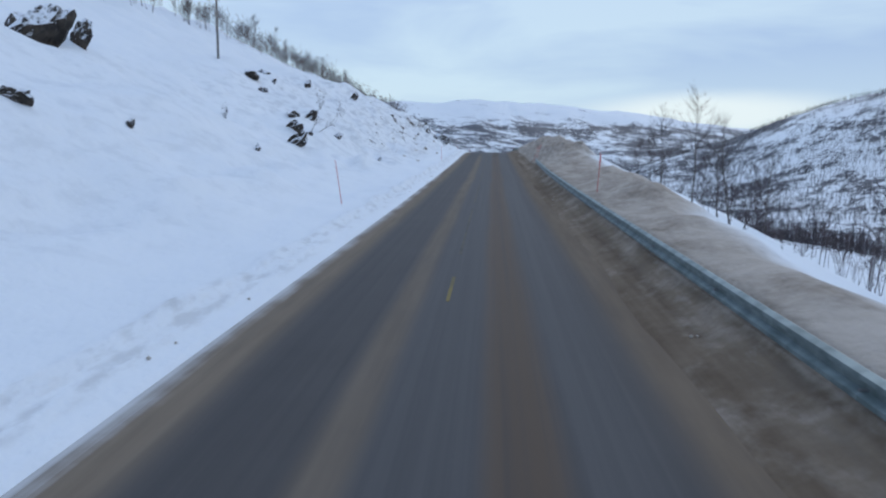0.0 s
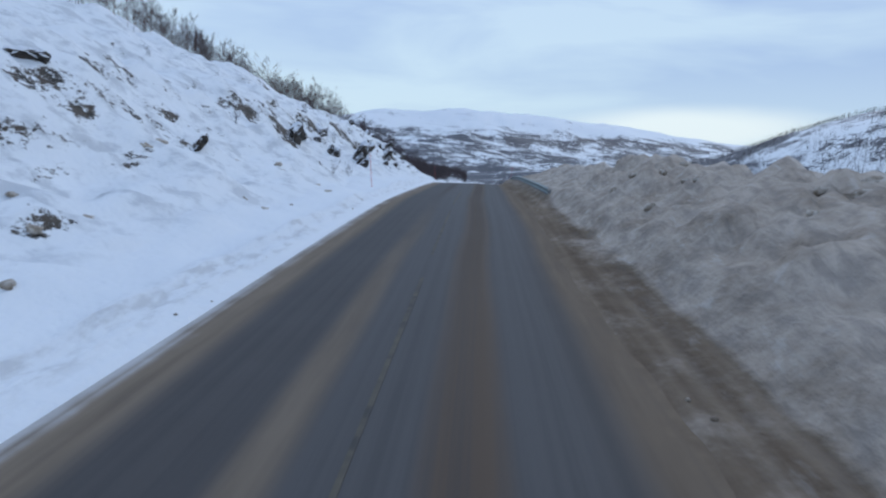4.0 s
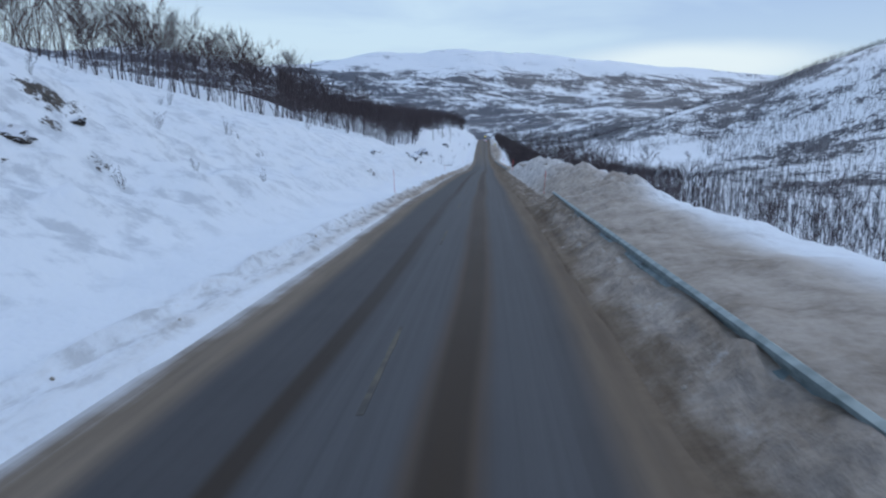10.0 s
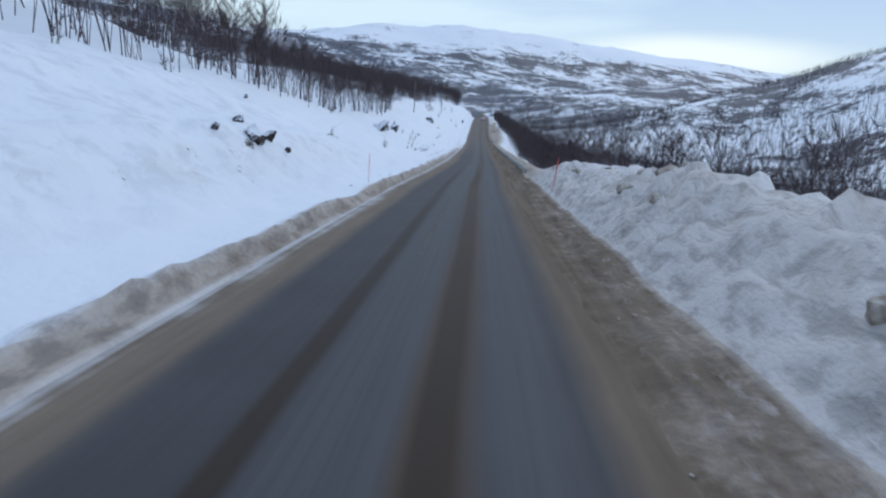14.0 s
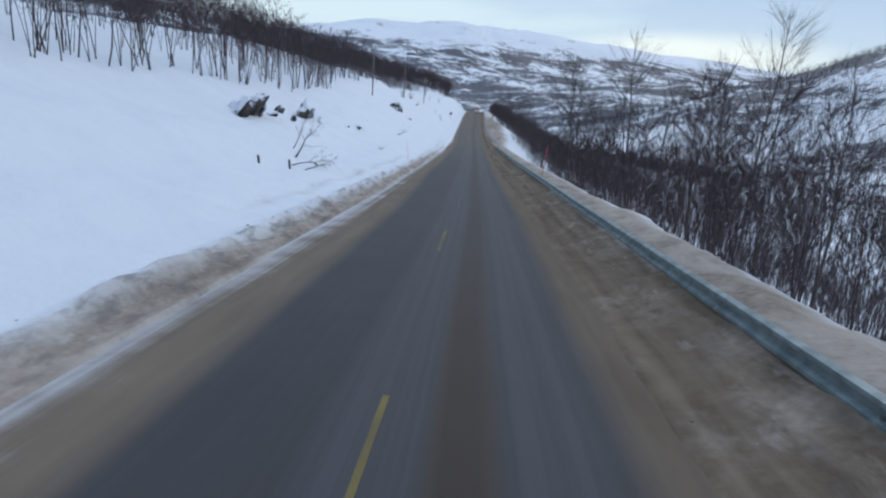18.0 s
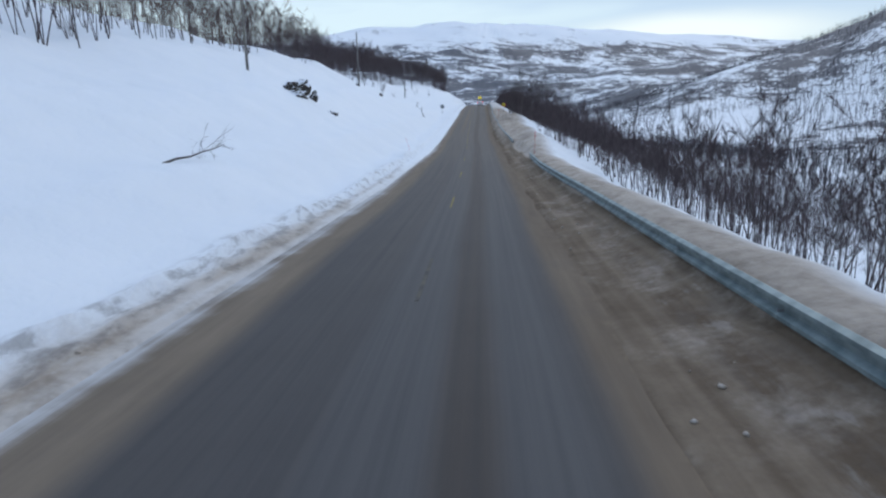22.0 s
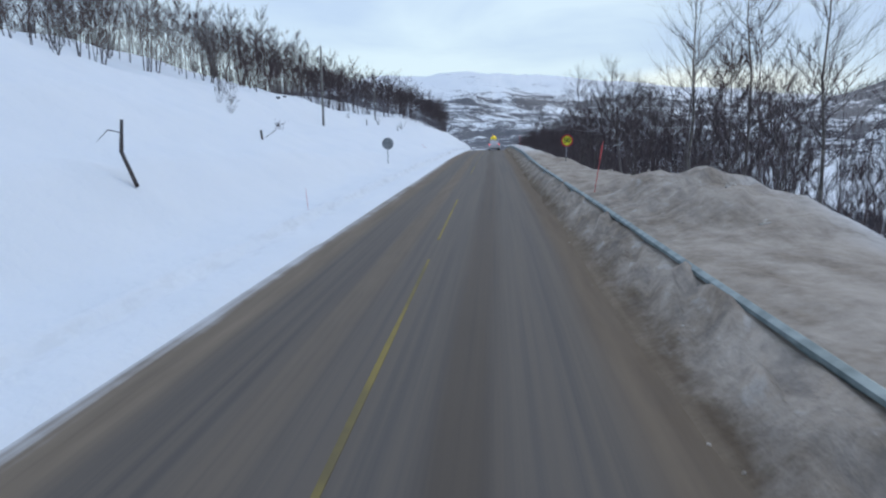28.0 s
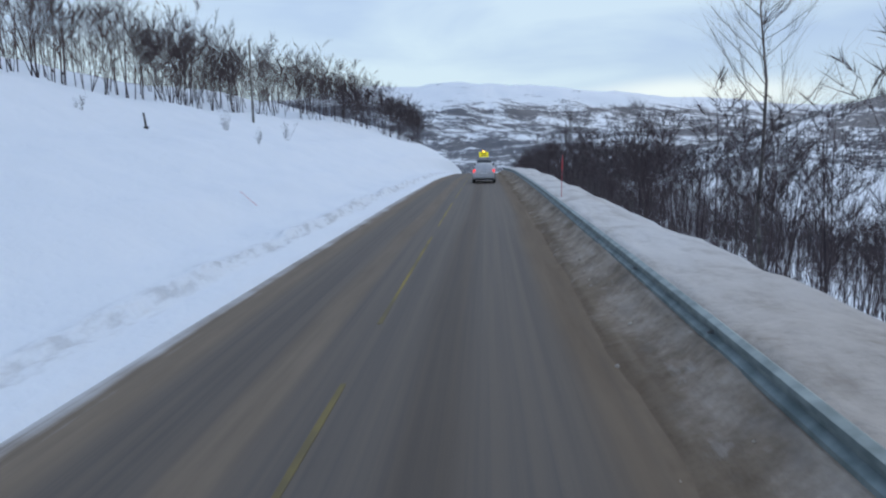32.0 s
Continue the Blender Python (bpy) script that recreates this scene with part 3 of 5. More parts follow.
def ground_height(x, y):
    x, y = np.asarray(x, float), np.asarray(y, float)
    u = x - line_x(y)
    # the line and its slopes run on past the end of the road
    near = near_land(u, np.clip(y, -60, 700)) + road_z(np.clip(y, -110, 750))
    off = np.abs(u)
    wild = np.where(u < 0, step(left_edge(y) + 0.1, left_edge(y) + 1.2, off), 0.25 * step(2.8, 3.2, off) + 0.75 * step(3.6, 4.6, off))
    rough = 0.13 * fbm(x / 0.9, y / 1.5, 3, 21) + 0.24 * fbm(x / 3.2, y / 4.5, 4, 22) * step(4, 7, off)
    rough = rough + 0.75 * np.abs(fbm(x / 1.8, y / 2.4, 4, 26, 0.65)) * step(4.4, 5.4, -u) * step(10.5, 7, -u) * (step(175, 195, y) * step(300, 240, y) + 0.8 * step(52, 64, y) * step(135, 112, y))
    lumps = np.interp(y, [0, 50, 92, 118, 135, 182, 190, 262, 300, 320, 373, 392, 410, 455, 475], [0.10, 0.10, 0.10, 0.12, 0.55, 0.60, 0.25, 0.30, 0.28, 0.08, 0.10, 0.30, 0.60, 0.55, 0.12])
    rough = rough + (lumps * np.abs(fbm(x / 0.55, y / 1.1, 4, 27, 0.6)) - 0.03) * step(3.4, 3.8, u) * step(4.45, 4.0, u) / np.maximum(wild, 0.25)
    rough = rough + 0.40 * np.abs(fbm(u / 0.42, y / 1.3, 4, 28, 0.6)) * churn_at(np.minimum(u, -0.01), y) * (u < 0) / np.maximum(wild, 0.25)
    rough = rough + 0.75 * fbm(x / 2.6, y / 3.4, 5, 29, 0.62) * step(5, 8, -u) * step(30, 18, -u) * step(240, 190, y)
    lump = step(4.2, 6, u) * step(11, 8, u)
    rough = rough + 1.12 * np.abs(fbm(x / 1.7, y / 2.1, 5, 23, 0.62)) * lump * np.clip(table(RIGHT, 1, y) - 0.7, 0, 1)
    rock = step(5, 9, -u) * step(215, 120, y) * step(40, 66, y)
    rough = rough + (1.35 * np.abs(fbm(x / 3.4, y / 4.0, 5, 24, 0.6)) - 0.15) * rock
    rough = rough + 1.2 * fbm(x / 14, y / 16, 4, 25) * step(9, 25, off)
    h = near + rough * wild
    t = np.maximum(step(70, 420, off), step(640, 1100, y))
    t = np.maximum(t, step(-60, -400, y))
    return h * (1 - t) + far_land(x, y) * t


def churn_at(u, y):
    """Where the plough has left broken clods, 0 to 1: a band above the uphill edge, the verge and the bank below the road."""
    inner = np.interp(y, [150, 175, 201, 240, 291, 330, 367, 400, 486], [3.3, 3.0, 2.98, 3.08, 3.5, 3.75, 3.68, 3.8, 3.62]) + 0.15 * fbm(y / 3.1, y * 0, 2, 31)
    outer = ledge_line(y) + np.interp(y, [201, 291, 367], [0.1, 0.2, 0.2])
    # the uphill band also carries the painted shade along the plough's cut
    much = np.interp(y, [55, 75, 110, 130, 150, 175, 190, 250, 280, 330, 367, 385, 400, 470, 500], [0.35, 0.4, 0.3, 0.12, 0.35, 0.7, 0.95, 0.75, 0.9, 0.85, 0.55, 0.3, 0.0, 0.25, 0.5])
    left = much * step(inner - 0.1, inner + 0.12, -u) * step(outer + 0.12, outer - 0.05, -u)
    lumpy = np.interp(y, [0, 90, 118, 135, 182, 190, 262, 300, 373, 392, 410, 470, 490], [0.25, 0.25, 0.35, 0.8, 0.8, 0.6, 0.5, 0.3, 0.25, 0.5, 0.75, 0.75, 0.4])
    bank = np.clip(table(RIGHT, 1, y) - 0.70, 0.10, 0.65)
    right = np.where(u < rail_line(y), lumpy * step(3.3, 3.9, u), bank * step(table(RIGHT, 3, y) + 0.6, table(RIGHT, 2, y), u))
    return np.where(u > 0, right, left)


def dirt_at(u, y, bank):
    """How much sand and slush lies on the snow."""
    w = -u - left_edge(y)
    strip = np.interp(y, [0, 60, 95, 150, 200, 240, 290, 337, 390, 410], [0.03, 0.03, 0.04, 0.14, 0.36, 0.38, 0.42, 0.40, 0.18, 0.03])
    splash = 0.20 * step(5.0, 6.0, -u) * step(12.5, 9, -u) * (step(50, 62, y) * step(140, 115, y) + step(188, 205, y) * step(262, 240, y)) * np.clip(0.5 + 1.6 * fbm(u / 2.2, y / 3.0, 3, 33), 0, 1.4)
    layby = 0.26 * np.exp(-((-u - 5.5) / 0.5) ** 2) * step(275, 290, y) * step(345, 325, y)
    d = (strip * step(1.0, 0.0, w) + 0.24 * churn_at(u, y) + 0.10 * step(6, 1.5, w) + layby + splash) * (u < 0)
    spread = np.maximum(np.maximum(np.clip(bank - 0.6, 0.0, 1.2), 0.8 * step(12, 24, y) * step(95, 88, y)), 0.95 * step(92, 104, y) * step(152, 136, y) + 0.45 * step(136, 152, y) * step(200, 185, y) + 0.75 * step(392, 406, y))
    r = step(6.4 + spread * 6.0, 4.4 + spread * 2.0, u) * (0.86 + 0.1 * spread)
    r = r * np.interp(y, [0, 14, 55, 90, 105, 125, 140, 180, 200, 212, 248, 265, 365, 380, 400, 440, 472, 490], [0.62, 0.72, 0.70, 0.62, 0.58, 0.76, 0.82, 0.72, 0.54, 0.48, 0.48, 0.76, 0.76, 0.64, 0.68, 0.74, 0.72, 0.48])
    front = np.interp(y, [40, 60, 95, 118, 135, 165, 178, 200, 262, 390, 410, 468, 482], [1.08, 1.08, 1.0, 0.88, 0.74, 0.72, 1.0, 1.0, 1.15, 1.1, 0.72, 0.74, 0.88])
    r = np.where(u > rail_line(y) + 0.05, r, 1.25 + (front - 1.25) * step(3.2, 3.9, u))
    return np.where(u > 0, r, d)


def build_ground():
    ys = np.concatenate([np.linspace(-700, -70, 20), np.arange(-65, 30, 1.0), np.arange(30, 560, 0.6), np.arange(560, 760, 2.0), np.geomspace(765, 9000, 150)])
    us = np.concatenate([-np.geomspace(9000, 62, 60), -np.geomspace(60, 12.2, 44), -np.arange(12, 4.5, -0.26), -np.arange(4.4, 2.2, -0.14), [-1.5, 0, 1.5], [2.5, 2.66, 2.76],
                         np.arange(2.86, 5.6, 0.16), np.arange(5.7, 12, 0.26), np.geomspace(12.2, 60, 40), np.geomspace(62, 9000, 80)])
    U, Y = np.meshgrid(us, ys)
    X = U + line_x(Y)
    Z = ground_height(X, Y)
    on_road = (U > -left_edge(Y)) & (U < 2.7) & (Y < 760)
    Z = np.where(on_road, np.minimum(Z, road_z(np.clip(Y, -110, 750)) - 0.12), Z)
    n, k = U.shape
    idx = np.arange(n * k).reshape(n, k)
    faces = np.stack([idx[:-1, :-1], idx[:-1, 1:], idx[1:, 1:], idx[1:, :-1]], -1).reshape(-1, 4)
    me = from_arrays("ground", np.stack([X, Y, Z], -1).reshape(-1, 3), faces, SNOW)
    plan = me.uv_layers.new(name="metres")
    plan.data.foreach_set("uv", np.stack([U, Y], -1).reshape(-1, 2)[faces.ravel()].astype(np.float32).ravel())
    d = me.attributes.new("dirt", "FLOAT", "POINT")
    d.data.foreach_set("value", (dirt_at(U, Y, table(RIGHT, 1, Y)) * (Y < 760)).ravel().astype(np.float32))
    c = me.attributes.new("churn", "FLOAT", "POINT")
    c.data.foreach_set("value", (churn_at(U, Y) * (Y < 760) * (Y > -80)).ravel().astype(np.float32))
    dist = np.hypot(X, Y - 250)
    bare = step(330, 900, dist) * (1 - 0.36 * step(110, 260, Z)) * 0.572
    side = X - line_x(Y)
    bare = np.maximum(bare, 0.455 * step(75, 190, side) * step(-200, 100, Y) * step(2300, 1500, Y))
    bare = bare + 0.02 * step(160, 420, X) * step(2300, 1500, Y)
    e = me.attributes.new("bare", "FLOAT", "POINT")
    e.data.foreach_set("value", bare.ravel().astype(np.float32))
    # crag places the rock faces and also weights the painted relief shade
    g = me.attributes.new("crag", "FLOAT", "POINT")
    g.data.foreach_set("value", (step(4.2, 7.2, -U) * step(26, 17, -U) * np.interp(Y, [-60, 40, 60, 100, 160, 184, 200, 245, 262], [0.25, 0.30, 0.60, 1.0, 1.0, 0.5, 0.45, 0.35, 0.0])).ravel().astype(np.float32))
    return tagged(new("ground", me), "deep snow on the valley sides, sandy along the road", "ground", kind="structure")


ground = build_ground()


def build_road():
    ys = np.arange(-110, 758, 1.0)
    us = np.array([-4.6, -4.2, -3.8, -3.5, -3.2, -3.0, -2.8, -2.6, -2.4, -2.2, -2.0, -1.8, -1.4, -1.0, -0.7, -0.4, 0, 0.4, 0.8, 1.2, 1.6, 2.0, 2.2, 2.4, 2.6, 2.8, 3.0, 3.2, 3.4, 3.55, 3.7, 3.85])
    U, Y = np.meshgrid(us, ys)
    Z = road_z(Y) - 0.012 * np.abs(U) - 0.10 * step(left_edge(Y) - 0.05, left_edge(Y) + 0.4, -U) - 0.14 * step(3.55, 3.85, U)
    n, k = U.shape
    idx = np.arange(n * k).reshape(n, k)
    faces = np.stack([idx[:-1, :-1], idx[:-1, 1:], idx[1:, 1:], idx[1:, :-1]], -1).reshape(-1, 4)
    me = from_arrays("road", np.stack([U + line_x(Y), Y, Z], -1).reshape(-1, 3), faces, ASPHALT)
    uvs = me.uv_layers.new(name="metres")
    edge, one, two, far = track_lines(Y)
    snow = left_edge(Y)
    across = np.where(-U < -edge, -0.72 + (U - one) * 1.48 / (one - edge), -2.2 - (edge - U) * 1.1 / (snow + edge))
    across = np.where(U > one, -0.72 + (U - one) * 1.77 / (two - one), across)
    across = np.where(U > two, 1.05 + (U - two) * 1.6 / (far - two), across)
    flat = np.stack([across, Y], -1).reshape(-1, 2)[faces.ravel()]
    uvs.data.foreach_set("uv", flat.astype(np.float32).ravel())
    return tagged(new("road", me), "worn grey asphalt road with sand between the wheel tracks", "road", kind="structure")


road = build_road()


def on_line(y, u, dz=0.0, turn=0.0):
    """A pose on the ground beside the road, facing along it."""
    x = float(line_x(y)) + u
    head = -math.degrees(math.atan2(float(line_x(y + 2) - line_x(y - 2)), 4))
    return pose(x, y, float(ground_height(x, y)) + dz, 0, 0, head + turn)

# ---------------------------------------------------------------- trees

PALE_TWIG = plain("aspen_twigs", (0.040, 0.033, 0.033), (0.105, 0.088, 0.085), 2, 0.9)
FAR_TWIG = plain("grey_twigs", (0.012, 0.012, 0.018), (0.042, 0.040, 0.050), 0.05, 0.9)


def tube(pts, radii, sides=3):
    """Verts and triangles of a tapered limb along points."""
    pts = np.asarray(pts, float)
    v, f = [], []
    ang = np.arange(sides) * 2 * math.pi / sides
    for i, p in enumerate(pts):
        d = pts[min(i + 1, len(pts) - 1)] - pts[max(i - 1, 0)]
        d = d / (np.linalg.norm(d) + 1e-9)
        a = np.cross(d, (0.3, 0.9, 0.1))
        a /= np.linalg.norm(a) + 1e-9
        b = np.cross(d, a)
        v.append(p + radii[i] * (np.cos(ang)[:, None] * a + np.sin(ang)[:, None] * b))
    for i in range(len(pts) - 1):
        for k in range(sides):
            a, b = i * sides + k, i * sides + (k + 1) % sides
            f += [(a, b, a + sides), (b, b + sides, a + sides)]
    return np.concatenate(v), np.array(f)


def spike(a, b, r):
    a, b = np.asarray(a, float), np.asarray(b, float)
    d = b - a
    s = np.cross(d, (0.2, 0.4, 0.9))
    s = s / (np.linalg.norm(s) + 1e-9) * r
    t = np.cross(d, s)
    t = t / (np.linalg.norm(t) + 1e-9) * r
    return np.array([a + s, a - 0.5 * s + 0.87 * t, a - 0.5 * s - 0.87 * t, b]), np.array([(0, 1, 3), (1, 2, 3), (2, 0, 3)])


def gather(chunks):
    v, f, n = [], [], 0
    for cv, cf in chunks:
        v.append(cv)
        f.append(cf + n)
        n += len(cv)
    return np.concatenate(v), np.concatenate(f)


def grow(seed, height, stems=1, limbs=12, twigs=5, lean=0.08, spread=0.42, low=0.3, thick=0.011, fine=0.012, simple=False, rise=(0.6, 1.6)):
    """A bare broad-leaved tree: arrays of its trunk and of its crown."""
    rng = np.random.default_rng(seed)
    trunk, crown = [], []
    for s in range(stems):
        h = height * rng.uniform(0.75, 1.0) if s else height
        out = rng.normal(0, lean + 0.10 * (stems > 1), 2)
        n = 4 if simple else 6
        zs = np.linspace(-0.25, h, n)
        bend = rng.normal(0, 0.025 * h, (n, 2)).cumsum(0) * 0.5
        pts = np.column_stack([out[0] * zs + bend[:, 0] - bend[0, 0] + 0.06 * s, out[1] * zs + bend[:, 1] - bend[0, 1], zs])
        rad = np.linspace(thick * h, 0.12 * thick * h, n) * (1.0 if stems == 1 else 0.8)
        trunk.append(tube(pts, rad, 3 if simple else 5 if stems == 1 else 4))
        for k in range(max(4, limbs // stems)):
            g = low + (0.97 - low) * rng.random() ** 0.8
            i = g * (n - 1)
            j = min(int(i), n - 2)
            base = pts[j] * (1 - i + j) + pts[j + 1] * (i - j)
            az = rng.uniform(0, 2 * math.pi)
            ln = h * spread * (1.08 - g) ** 0.6 * rng.uniform(0.55, 1.0)
            up = rng.uniform(*rise)
            d = np.array([math.cos(az), math.sin(az), up])
            d /= np.linalg.norm(d)
            mid = base + d * ln * 0.5 + rng.normal(0, 0.04 * ln, 3)
            end = base + d * ln + np.array([0, 0, 0.14 * ln]) + rng.normal(0, 0.08 * ln, 3)
            r = max(rad[j] * 0.30, 0.008)
            crown.append(spike(base, end, r) if simple else tube([base, mid, end], [r, r * 0.6, r * 0.2]))
            for q in range(twigs):
                w = rng.uniform(0.25, 1.0)
                a = base + (mid - base) * 2 * w if w < 0.5 else mid + (end - mid) * (2 * w - 1)
                b = a + (d * 0.8 + rng.normal(0, 0.45, 3) + np.array([0, 0, 0.38])) * ln * rng.uniform(0.22, 0.52)
                if simple:
                    side = np.cross(b - a, rng.normal(0, 1, 3))
                    side = side / (np.linalg.norm(side) + 1e-9) * fine
                    crown.append((np.array([a - side, a + side, b]), np.array([(0, 1, 2)])))
                else:
                    crown.append(spike(a, b, fine * rng.uniform(0.7, 1.2)))
    return gather(trunk), gather(crown)


def tree_kind(name, label, seeds, bark, twig=None, **how):
    """Prototype trees, each an empty with a trunk and a crown, kept as pairs of meshes."""
    made, twig = [], twig or TWIG
    for s in seeds:
        (tv, tf), (cv, cf) = grow(s, **how)
        made.append((from_arrays("trunk", tv, tf, bark), from_arrays("crown", cv, cf, twig, False), (tv, tf), (cv, cf)))
    return name, label, made


BIRCH = tree_kind("birch_tree", "bare brown mountain birch standing in deep snow", range(8), BARK, height=6.0, limbs=28, twigs=20, thick=0.0075, fine=0.0072)
CLUMP = tree_kind("birch_clump", "many-stemmed bare birch standing in deep snow", range(20, 26), BARK, height=5.0, stems=4, limbs=32, twigs=17, low=0.35, spread=0.36, thick=0.0065, fine=0.0072)
THICKET = [gather(grow(200 + s, 6.0, 1 + s % 3, 11, 22, spread=0.46, low=0.32, thick=0.0068, fine=0.0098, simple=True)) for s in range(10)]
TALL = tree_kind("aspen_tree", "tall bare aspen with open grey crown in snow", range(40, 46), PALE_BARK, PALE_TWIG, height=11.0, limbs=42, twigs=26, lean=0.05, low=0.34, spread=0.42, thick=0.0085, fine=0.0038, rise=(0.5, 1.4))
SHRUB = tree_kind("willow_shrub", "low bare willow shrub on a snowy slope", range(60, 65), DARK_TWIG, DARK_TWIG, height=2.2, stems=6, limbs=30, twigs=5, low=0.2, spread=0.34, thick=0.011, fine=0.011)


def plant(kind, y, u, size, seed, group, sink=0.0):
    """One tree of its own, at metres along and beside the road."""
    name, label, made = kind
    trunk, crown = made[seed % len(made)][:2]
    root = new(name)
    rng = random.Random(seed * 7 + 1)
    root.matrix_basis = on_line(y, u, -0.1 - sink) @ pose(0, 0, 0, rng.uniform(-4, 4), rng.uniform(-4, 4), rng.uniform(0, 360)) @ Matrix.Scale(size, 4)
    root.empty_display_size = 0.2
    piece("trunk", trunk, root)
    piece("crown", crown, root)
    return tagged(root, label, "tree" if kind is not SHRUB else "shrub", group)


def wood(name, label, spots, seed):
    """A wood joined into one mesh. spots: x, y, size."""
    rng = np.random.default_rng(seed)
    protos = THICKET
    x, y, size = spots
    z = ground_height(x, y) - 0.15
    vs, fs, n = [], [], 0
    for i in range(len(x)):
        v, f = protos[rng.integers(len(protos))]
        a = rng.uniform(0, 2 * math.pi)
        c, s = math.cos(a) * size[i], math.sin(a) * size[i]
        w = np.column_stack([v[:, 0] * c - v[:, 1] * s + x[i], v[:, 0] * s + v[:, 1] * c + y[i], v[:, 2] * size[i] + z[i]])
        vs.append(w.astype(np.float32))
        fs.append(f + n)
        n += len(v)
    me = from_arrays(name, np.concatenate(vs), np.concatenate(fs), TWIG, False)
    return tagged(new(name, me), label, "trees", kind="stuff")


def scatter(rng, count, y0, y1, u0, u1, power=1.0):
    y = rng.uniform(y0, y1, count)
    u = u0 + (u1 - u0) * rng.random(count) ** power
    return y, u


def edge_left(y):
    """Where the wood begins on the slope, metres from the centre line."""
    return np.interp(y, [60, 110, 150, 190, 215, 240, 285, 315, 342, 385, 440, 470, 520, 551, 600], [44, 30, 25.5, 23, 23.5, 21.5, 18.5, 20.8, 18.6, 21.5, 22, 24.5, 24, 23, 14])


def edge_right(y):
    return np.interp(y, [0, 60, 150, 190, 235, 262, 300, 345, 380, 420, 460, 500, 560], [12, 20, 15, 13, 11, 7.6, 7.2, 9.2, 10.2, 10.0, 8.2, 8.6, 8.0])


def build_woods():
    rng = np.random.default_rng(5)
    # slope over the road
    y, w = scatter(rng, 2700, 105, 660, 0.0, 58, 1.5)
    keep = rng.random(len(y)) < np.interp(y, [105, 150, 200, 660], [0.7, 0.95, 1, 1])
    y, w = y[keep], w[keep]
    u = -(edge_left(y) + w)
    size = rng.uniform(0.7, 1.12, len(y)) * np.interp(y, [105, 150, 180, 240, 450, 520, 660], [0.62, 0.8, 1.1, 1.38, 1.05, 1.45, 1.45])
    wood("birch_wood", "dense bare brown birch wood on the slope above the road", (line_x(y) + u, y, size), 1)
    # slope below the road
    y, w = scatter(rng, 2500, 140, 680, 0.8, 62, 1.8)
    keep = rng.random(len(y)) < np.interp(y, [140, 200, 260, 330, 370, 420, 680], [0.9, 1, 1, 1, 0.75, 0.9, 1])
    y, w = y[keep], w[keep]
    u = edge_right(y) + w
    size = rng.uniform(0.65, 1.1, len(y)) * np.interp(y, [140, 250, 330, 360, 400, 440, 470, 680], [0.75, 0.75, 0.80, 0.75, 0.78, 1.0, 0.96, 0.92])
    wood("birch_wood", "dense bare brown birch wood below the road", (line_x(y) + u, y, size), 2)
    # thickest right beside the barrier
    y, w = scatter(rng, 650, 225, 415, 0.0, 14.0, 1.2)
    u = edge_right(y) + w - 0.6
    wood("birch_wood", "dark birch thicket close behind the crash barrier", (line_x(y) + u, y, rng.uniform(0.5, 0.85, len(y))), 4)
    for y0, y1, count, deep, seed in ((215, 345, 620, 48, 6), (440, 640, 860, 26, 7)):
        y, w = scatter(rng, count, y0, y1, 0.5, deep, 1.2)
        u = edge_right(y) + w
        wood("birch_wood", "dark brown birch wood on the slope below the road", (line_x(y) + u, y, rng.uniform(0.75, 1.15, len(y)) * (0.85 if y1 < 400 else np.interp(y, [450, 480], [1.0, 0.9]))), seed)
    # thin wood at the valley foot
    y, w = scatter(rng, 560, -10, 200, 0, 80, 1.1)
    u = np.interp(y, [-10, 60, 200], [13, 24, 30]) + w
    wood("birch_wood", "open birch wood on the lower valley side", (line_x(y) + u, y, rng.uniform(0.6, 1.15, len(y))), 3)


def far_tree(seed):
    """A stem and a fan of limbs, some hundreds of metres off."""
    rng = np.random.default_rng(seed)
    chunks = [spike((0, 0, -0.3), (rng.normal(0, 0.3), rng.normal(0, 0.3), 6.0), 0.10)]
    for k in range(9):
        z = rng.uniform(1.3, 5.2)
        a = np.array([0, 0, z])
        b = a + np.array([rng.normal(0, 0.55), rng.normal(0, 0.55), rng.uniform(0.9, 2.0)])
        side = rng.normal(0, 1, 3)
        side = side / np.linalg.norm(side) * 0.09
        chunks.append((np.array([a - side, a + side, b]), np.array([(0, 1, 2)])))
    return gather(chunks)


def build_far_trees():
    """Leafless trees on the valley sides: a stem and a few limbs each."""
    rng = np.random.default_rng(9)
    x = np.concatenate([rng.uniform(100, 640, 24000), rng.uniform(-500, 1300, 8000), rng.uniform(75, 420, 9000)])
    y = np.concatenate([rng.uniform(100, 1300, 24000), rng.uniform(800, 3400, 8000), rng.uniform(40, 900, 9000)])
    z = ground_height(x, y)
    dens = fbm(x / 90, y / 90, 4, 41) + 0.5 * fbm(x / 25, y / 25, 3, 42)
    keep = (dens > -0.16) & (z < 140) & (np.abs(x - line_x(y)) > 72)
    x, y, z = x[keep], y[keep], z[keep]
    protos = [far_tree(300 + s) for s in range(8)]
    vs, fs, n = [], [], 0
    for i in range(len(x)):
        v, f = protos[i % 8]
        a, k = rng.uniform(0, 6.28), rng.uniform(0.6, 1.25)
        c, s = math.cos(a) * k, math.sin(a) * k
        vs.append(np.column_stack([v[:, 0] * c - v[:, 1] * s + x[i], v[:, 0] * s + v[:, 1] * c + y[i], v[:, 2] * k + z[i]]).astype(np.float32))
        fs.append(f + n)
        n += len(v)
    me = from_arrays("valley_wood", np.concatenate(vs), np.concatenate(fs), FAR_TWIG, False)
    tagged(new("valley_wood", me), "thin bare woods over the far snowy valley sides", "trees", kind="stuff")


